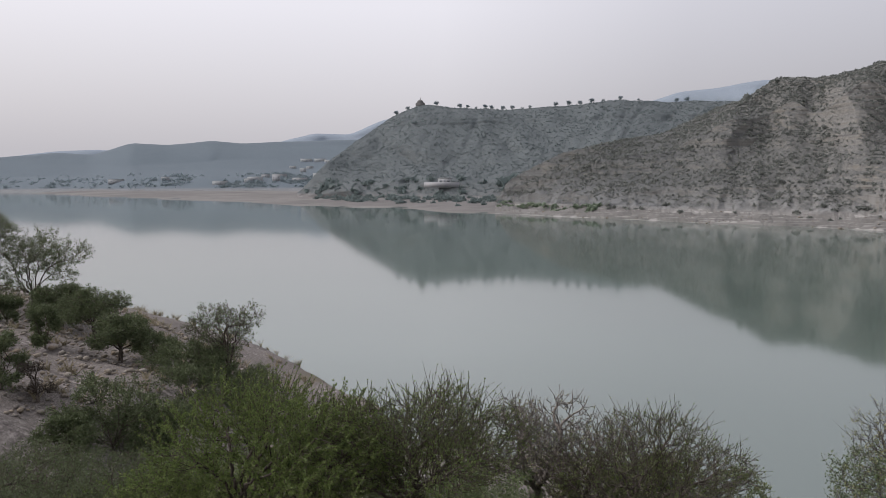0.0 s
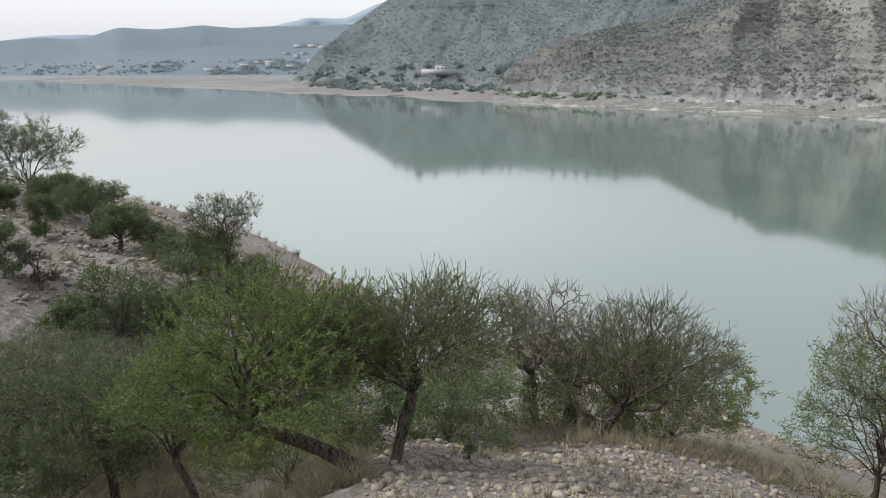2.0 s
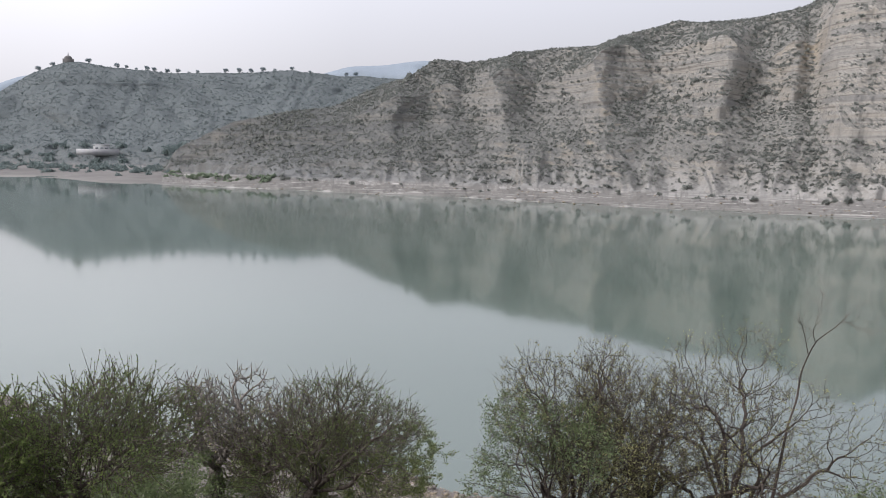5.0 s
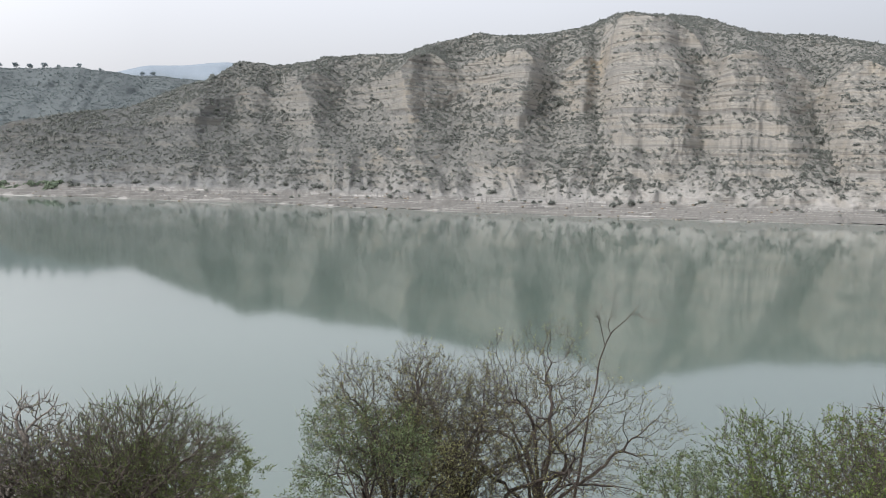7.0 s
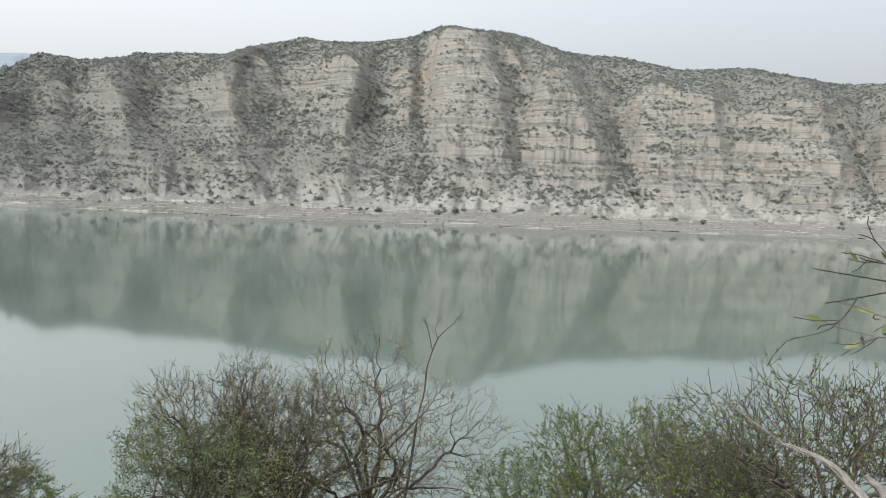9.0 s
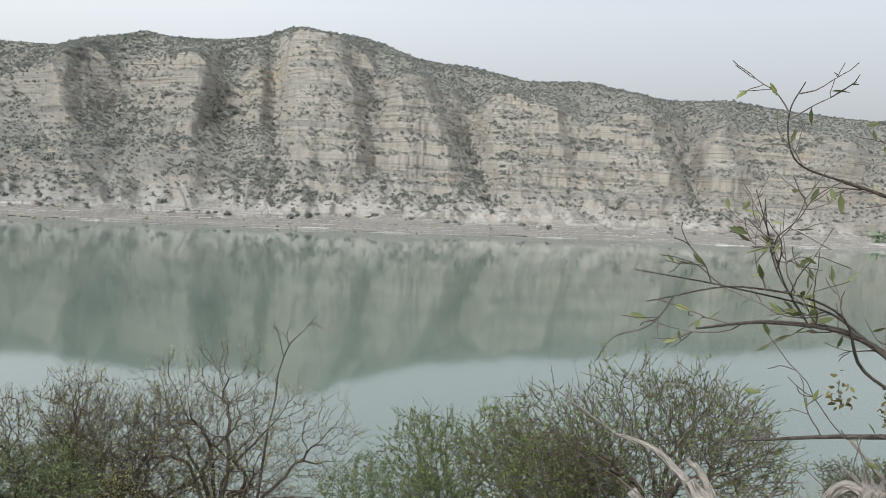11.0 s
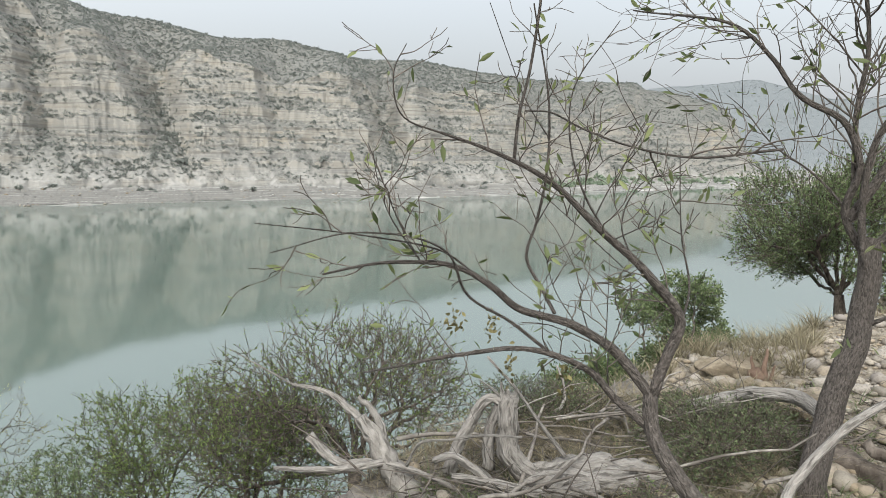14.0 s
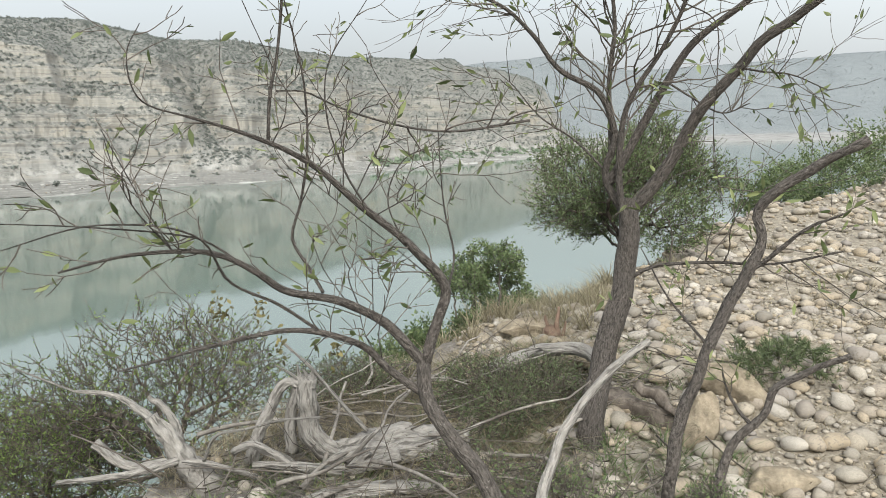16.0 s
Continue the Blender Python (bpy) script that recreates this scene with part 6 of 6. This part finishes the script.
grass("dry_grass", "tall dry straw-coloured grass on the slope", -38, -6, 8, 18, 1700, 0.40, MAT_GRASS, 501)
grass("dry_grass", "tall dry grass behind the gravel knoll", -3, 32, 14, 20, 800, 0.38, MAT_GRASS, 508)
grass("dry_grass", "short dry grass tufts among gravel", -10, 32, 5, 14, 260, 0.16, MAT_GRASS, 502)
grass("dry_grass", "dry grass along the crest of the bank", 88, 114, 5.2, 7.5, 420, 0.22, MAT_GRASS, 503, wide=0.004)
grass("dry_grass", "thin dry grass between cobbles", 95, 140, 3, 16, 500, 0.12, MAT_GRASS, 504, wide=0.003)
grass("green_weeds", "small green weeds between driftwood and stones", 84, 125, 2.4, 5, 260, 0.09, MAT_LEAF, 505, 12, 0.004, 0.9)
grass("dry_weeds", "wiry dead weeds tangled round driftwood", 82, 114, 2.4, 4.9, 1300, 0.15, MAT_WEED, 511, 12, 0.0018, 1.1)
grass("green_weeds", "leafy green weeds round the tree foot", 106, 128, 2.35, 3.7, 130, 0.13, MAT_LEAF, 513, 10, 0.003, 0.9)
grass("dry_weeds", "wiry dead weeds between cobbles", 112, 142, 2.6, 7, 420, 0.11, MAT_WEED, 512, 10, 0.0018, 1.0)
grass("shore_grass", "dry grass by the water", 10, 100, 10, 26, 520, 0.4, MAT_GRASS, 506, wide=0.008)
grass("spit_grass", "dry tufts on the gravel spit", -38, -10, 24, 60, 520, 0.5, MAT_GRASS, 507, wide=0.02)


def litter():
    """Loose dead sticks round the driftwood."""
    rng = np.random.default_rng(77)
    rods = []
    for _ in range(560):
        az, r = radians(rng.uniform(78, 122)), rng.uniform(2.4, 4.7)
        x, y = r * math.sin(az), r * math.cos(az)
        p = np.array([x, y, float(ground_z(x, y)) + rng.uniform(0.0, 0.10)])
        d = rng.normal(size=3) * [1, 1, 0.22]
        d /= np.linalg.norm(d)
        length, rad = rng.uniform(0.15, 0.7), rng.uniform(0.0012, 0.0018) * 4 ** rng.uniform()
        for k in range(3):
            q = p + d * length / 3
            rods.append((p, q, rad, rad * 0.8))
            p, rad = q, rad * 0.8
            d = d + rng.normal(size=3) * 0.15
            d /= np.linalg.norm(d)
    a, b, ra, rb = (np.array(c) for c in zip(*rods))
    v, f = prisms(a, b, ra, rb, 5)
    return tagged(new("dead_sticks", mesh_of("dead_sticks", v, f, MAT_TWIG)), "loose pale dead sticks strewn round driftwood", "sticks", kind="stuff")


litter()


def root_tangle():
    """Pale broken roots and sticks heaped between the driftwood and the tree."""
    rng = np.random.default_rng(78)
    rods = []
    for _ in range(46):
        az, r = radians(rng.normal(99, 6)), rng.uniform(2.75, 4.3)
        x, y = r * math.sin(az), r * math.cos(az)
        p = np.array([x, y, float(ground_z(x, y)) + rng.uniform(0.02, 0.16)])
        w = rng.normal(-1.5, 0.7)
        d = np.array([math.cos(w), math.sin(w), rng.normal() * 0.25])
        length, rad = rng.uniform(0.25, 0.9), rng.uniform(0.003, 0.006) * 3 ** rng.uniform(-0.3, 1)
        for k in range(6):
            q = p + d * length / 6
            rods.append((p, q, rad, rad * 0.88))
            p, rad = q, rad * 0.88
            d = d + rng.normal(size=3) * 0.16 + [0, 0, -0.03]
            d /= np.linalg.norm(d)
    a, b, ra, rb = (np.array(c) for c in zip(*rods))
    v, f = prisms(a, b, ra, rb, 6)
    return tagged(new("dead_roots", mesh_of("dead_roots", v, f, MAT_PALE_STICK)), "heap of pale weathered roots beside driftwood", "roots", kind="stuff")


MAT_PALE_STICK = plain("pale_stick", (0.11, 0.096, 0.083), (0.33, 0.305, 0.275), 30)
root_tangle()


def stone_material(name, per_object, shade=1.0):
    m, nt, b = material(name, 0.85)
    if per_object:
        rnd = nt.nodes.new("ShaderNodeObjectInfo").outputs["Random"]
    else:
        rnd = nt.nodes.new("ShaderNodeNewGeometry").outputs["Random Per Island"]
    tone = ramp(nt, rnd, [(p, [v * shade for v in c]) for p, c in [(0.0, (0.20, 0.182, 0.158)), (0.2, (0.42, 0.38, 0.32)), (0.42, (0.36, 0.295, 0.21)), (0.6, (0.52, 0.48, 0.42)), (0.78, (0.29, 0.262, 0.24)), (1.0, (0.45, 0.375, 0.275))]])
    f = noise_of(nt, 14, 5, coords(nt), 0.7)
    speck = noise_of(nt, 70, 4, coords(nt), 0.7)
    col = mix(nt, remap(nt, f, 0.35, 0.75), tone, (0.5, 0.46, 0.4), "MULTIPLY")
    col = mix(nt, 0.6, tone, col)
    col = mix(nt, remap(nt, speck, 0.52, 0.64), col, (0.16, 0.14, 0.115))
    nt.links.new(col, b.inputs["Base Color"])
    bump(nt, b, f, 0.35, 0.01)
    return m


MAT_STONE = stone_material("cobble", True, 0.82)
MAT_STONES = stone_material("cobbles", False, 0.82)
MAT_GRAVEL = stone_material("grey_gravel", False, 0.66)


def stone_shape(seed, level=2):
    """A worn, rounded cobble about 1 across."""
    bm = bmesh.new()
    bmesh.ops.create_icosphere(bm, subdivisions=level, radius=0.5)
    rng = np.random.default_rng(seed)
    squash = np.array([1.0, rng.uniform(0.65, 0.9), rng.uniform(0.42, 0.7)])
    v = np.array([p.co for p in bm.verts])
    lump = 1 + np.array([0.3 * noise.noise(Vector(p * 2.4) + Vector((seed * 3.1, 0, 0))) + 0.12 * noise.noise(Vector(p * 6) + Vector((seed * 3.1, 0, 0))) for p in v])
    v = v * lump[:, None] * squash
    f = np.array([[q.index for q in face.verts] for face in bm.faces])
    bm.free()
    return v, f


def boulder(label, at, size, turn, seed):
    """A block split along a few flat planes, its edges worn."""
    rng = np.random.default_rng(seed)
    bm = bmesh.new()
    bmesh.ops.create_icosphere(bm, subdivisions=4, radius=0.62)
    cuts = [(Vector(n).normalized(), rng.uniform(0.31, 0.43)) for n in rng.normal(size=(20, 3))]
    for p in bm.verts:
        c = p.co.copy()
        for n, d in cuts:
            over = c.dot(n) - d
            if over > 0:
                c -= n * over * 0.985
        c *= 1 + 0.05 * noise.noise(c * 4 + Vector((seed, 0, 0))) + 0.025 * noise.noise(c * 13 + Vector((seed, 0, 0)))
        p.co = Vector((c.x * size[0], c.y * size[1], c.z * size[2]))
    me = bpy.data.meshes.new("boulder")
    bm.to_mesh(me)
    bm.free()
    me.polygons.foreach_set("use_smooth", np.ones(len(me.polygons), dtype=bool))
    me.materials.append(MAT_BOULDER)
    ob = tagged(new("boulder", me), label, "boulder", "boulders")
    ob.matrix_basis = pose(*at, *turn)
    return ob


MAT_BOULDER = plain("tan_sandstone", (0.14, 0.114, 0.082), (0.40, 0.335, 0.245), 16, 0.95, 1.0, 0.03, (1, 1, 1), 9.0)


def place_boulders():
    for label, az, r, size, turn, seed in (("tan sandstone boulder with flat faces", 122.8, 3.8, (0.25, 0.2, 0.30), (12, 8, 40), 1), ("long tan sandstone slab", 124.4, 4.25, (0.44, 0.3, 0.24), (5, -8, 20), 2), ("brown sandstone block by the log", 114.3, 4.5, (0.40, 0.3, 0.22), (3, 5, 60), 3),
                                           ("pale flat rock on the crest", 108.6, 5.4, (0.45, 0.35, 0.2), (0, 4, 10), 4), ("rounded tan boulder beside tree roots", 125.6, 3.12, (0.2, 0.16, 0.16), (0, 0, 0), 5), ("broad grey-tan rock half buried", 129.0, 3.5, (0.34, 0.24, 0.14), (4, 3, 70), 6)):
        p = on_ground(az, r)
        boulder(label, (p[0], p[1], p[2] + size[2] * 0.22), size, turn, seed)


place_boulders()


def stones():
    """Cobbles and gravel; the nearest large ones are pieces of their own."""
    rng = np.random.default_rng(88)
    shapes = [stone_shape(k) for k in range(8)]
    small = [stone_shape(20 + k, 1) for k in range(6)]
    meshes = [mesh_of("stone", v, f, MAT_STONE) for v, f in shapes]
    spots = []
    for az0, az1, r0, r1, n, s0, s1 in ((104, 142, 2.3, 6.5, 2600, 0.04, 0.15), (106, 142, 6.5, 18, 5600, 0.05, 0.22), (-7, 27, 5.5, 15, 3400, 0.04, 0.19), (80, 100, 2.4, 4.6, 260, 0.03, 0.10), (18, 34, 24, 31.5, 900, 0.08, 0.3), (103, 140, 2.3, 7.5, 8000, 0.013, 0.055), (-5, 27, 5.5, 13, 5500, 0.02, 0.07), (-38, -12, 23, 50, 5600, 0.09, 0.34)):
        az, r = rng.uniform(az0, az1, n), np.sqrt(rng.uniform(r0 ** 2, r1 ** 2, n))
        d = s0 + (s1 - s0) * rng.uniform(size=n) ** 4.6
        spots += list(zip(az, r, d))
    near = [q for q in spots if 100 < q[0] < 140 and 2.6 < q[1] < 5.2 and q[2] > 0.055][:300]
    chosen = set(near)
    for k, (az, r, d) in enumerate(near):
        p = on_ground(az, r)
        ob = part("stone", meshes[k % 8], ground)
        ob.matrix_basis = pose(p[0], p[1], p[2] + d * 0.16, rng.uniform(-18, 18), rng.uniform(-18, 18), rng.uniform(0, 360)) @ Matrix.Scale(d, 4)
    for name, label, mat, side in (("cobbles", "rounded cream and tan river cobbles on the bank", MAT_STONES, lambda a: a > 60), ("gravel", "grey gravel and cobbles on the slope", MAT_GRAVEL, lambda a: a <= 60)):
        V, F, n = [], [], 0
        for k, (az, r, d) in enumerate(spots):
            if (az, r, d) in chosen or not side(az):
                continue
            v, f = shapes[k % 8] if r < 6 and d > 0.09 else small[k % 6]
            p = np.array(on_ground(az, r))
            if p[2] < -0.1:
                continue
            w = rng.uniform(0, 6.28)
            turn = np.array([[math.cos(w), -math.sin(w), 0], [math.sin(w), math.cos(w), 0], [0, 0, 1]])
            V.append(v @ turn.T * d + p + [0, 0, d * (0.16 if r < 20 else 0.34)])
            F.append(f + n)
            n += len(v)
        tagged(new(name, mesh_of(name, np.concatenate(V), np.concatenate(F), mat)), label, "stones", kind="stuff")


stones()


def shore_rocks():
    """Loose blocks along the foot of the far bank."""
    rng = np.random.default_rng(91)
    verts, u, hol, azs, uu = HILLS["cliff"]
    small = [stone_shape(40 + k, 1) for k in range(6)]
    rows = np.flatnonzero((u > 0.01) & (u < 1.03))
    V, F, n = [], [], 0
    for k in range(2600):
        w = rng.uniform() ** 1.8
        i = rows[int(w * (len(rows) - 1))] if k % 3 else rows[int(rng.uniform(0.85, 1) * (len(rows) - 1))]
        j = int(rng.uniform(0, 0.92) * (len(azs) - 1))
        if vnoise(azs[j] * 1.7, 0.5, 92) < rng.uniform(-0.8, 0.5):
            continue
        d = 0.22 + 1.0 * rng.uniform() ** 4
        v, f = small[k % 6]
        c = rng.uniform(0, 6.28)
        turn = np.array([[math.cos(c), -math.sin(c), 0], [math.sin(c), math.cos(c), 0], [0, 0, 1]])
        V.append(v @ turn.T * d + verts[i, j] + [0, 0, d * 0.12])
        F.append(f + n)
        n += len(v)
    tagged(new("shore_rocks", mesh_of("shore_rocks", np.concatenate(V), np.concatenate(F), MAT_SHORE, False)), "loose grey blocks along the far waterline", "stones", kind="stuff")


MAT_SHORE = stone_material("shore_block", False, 0.62)
shore_rocks()
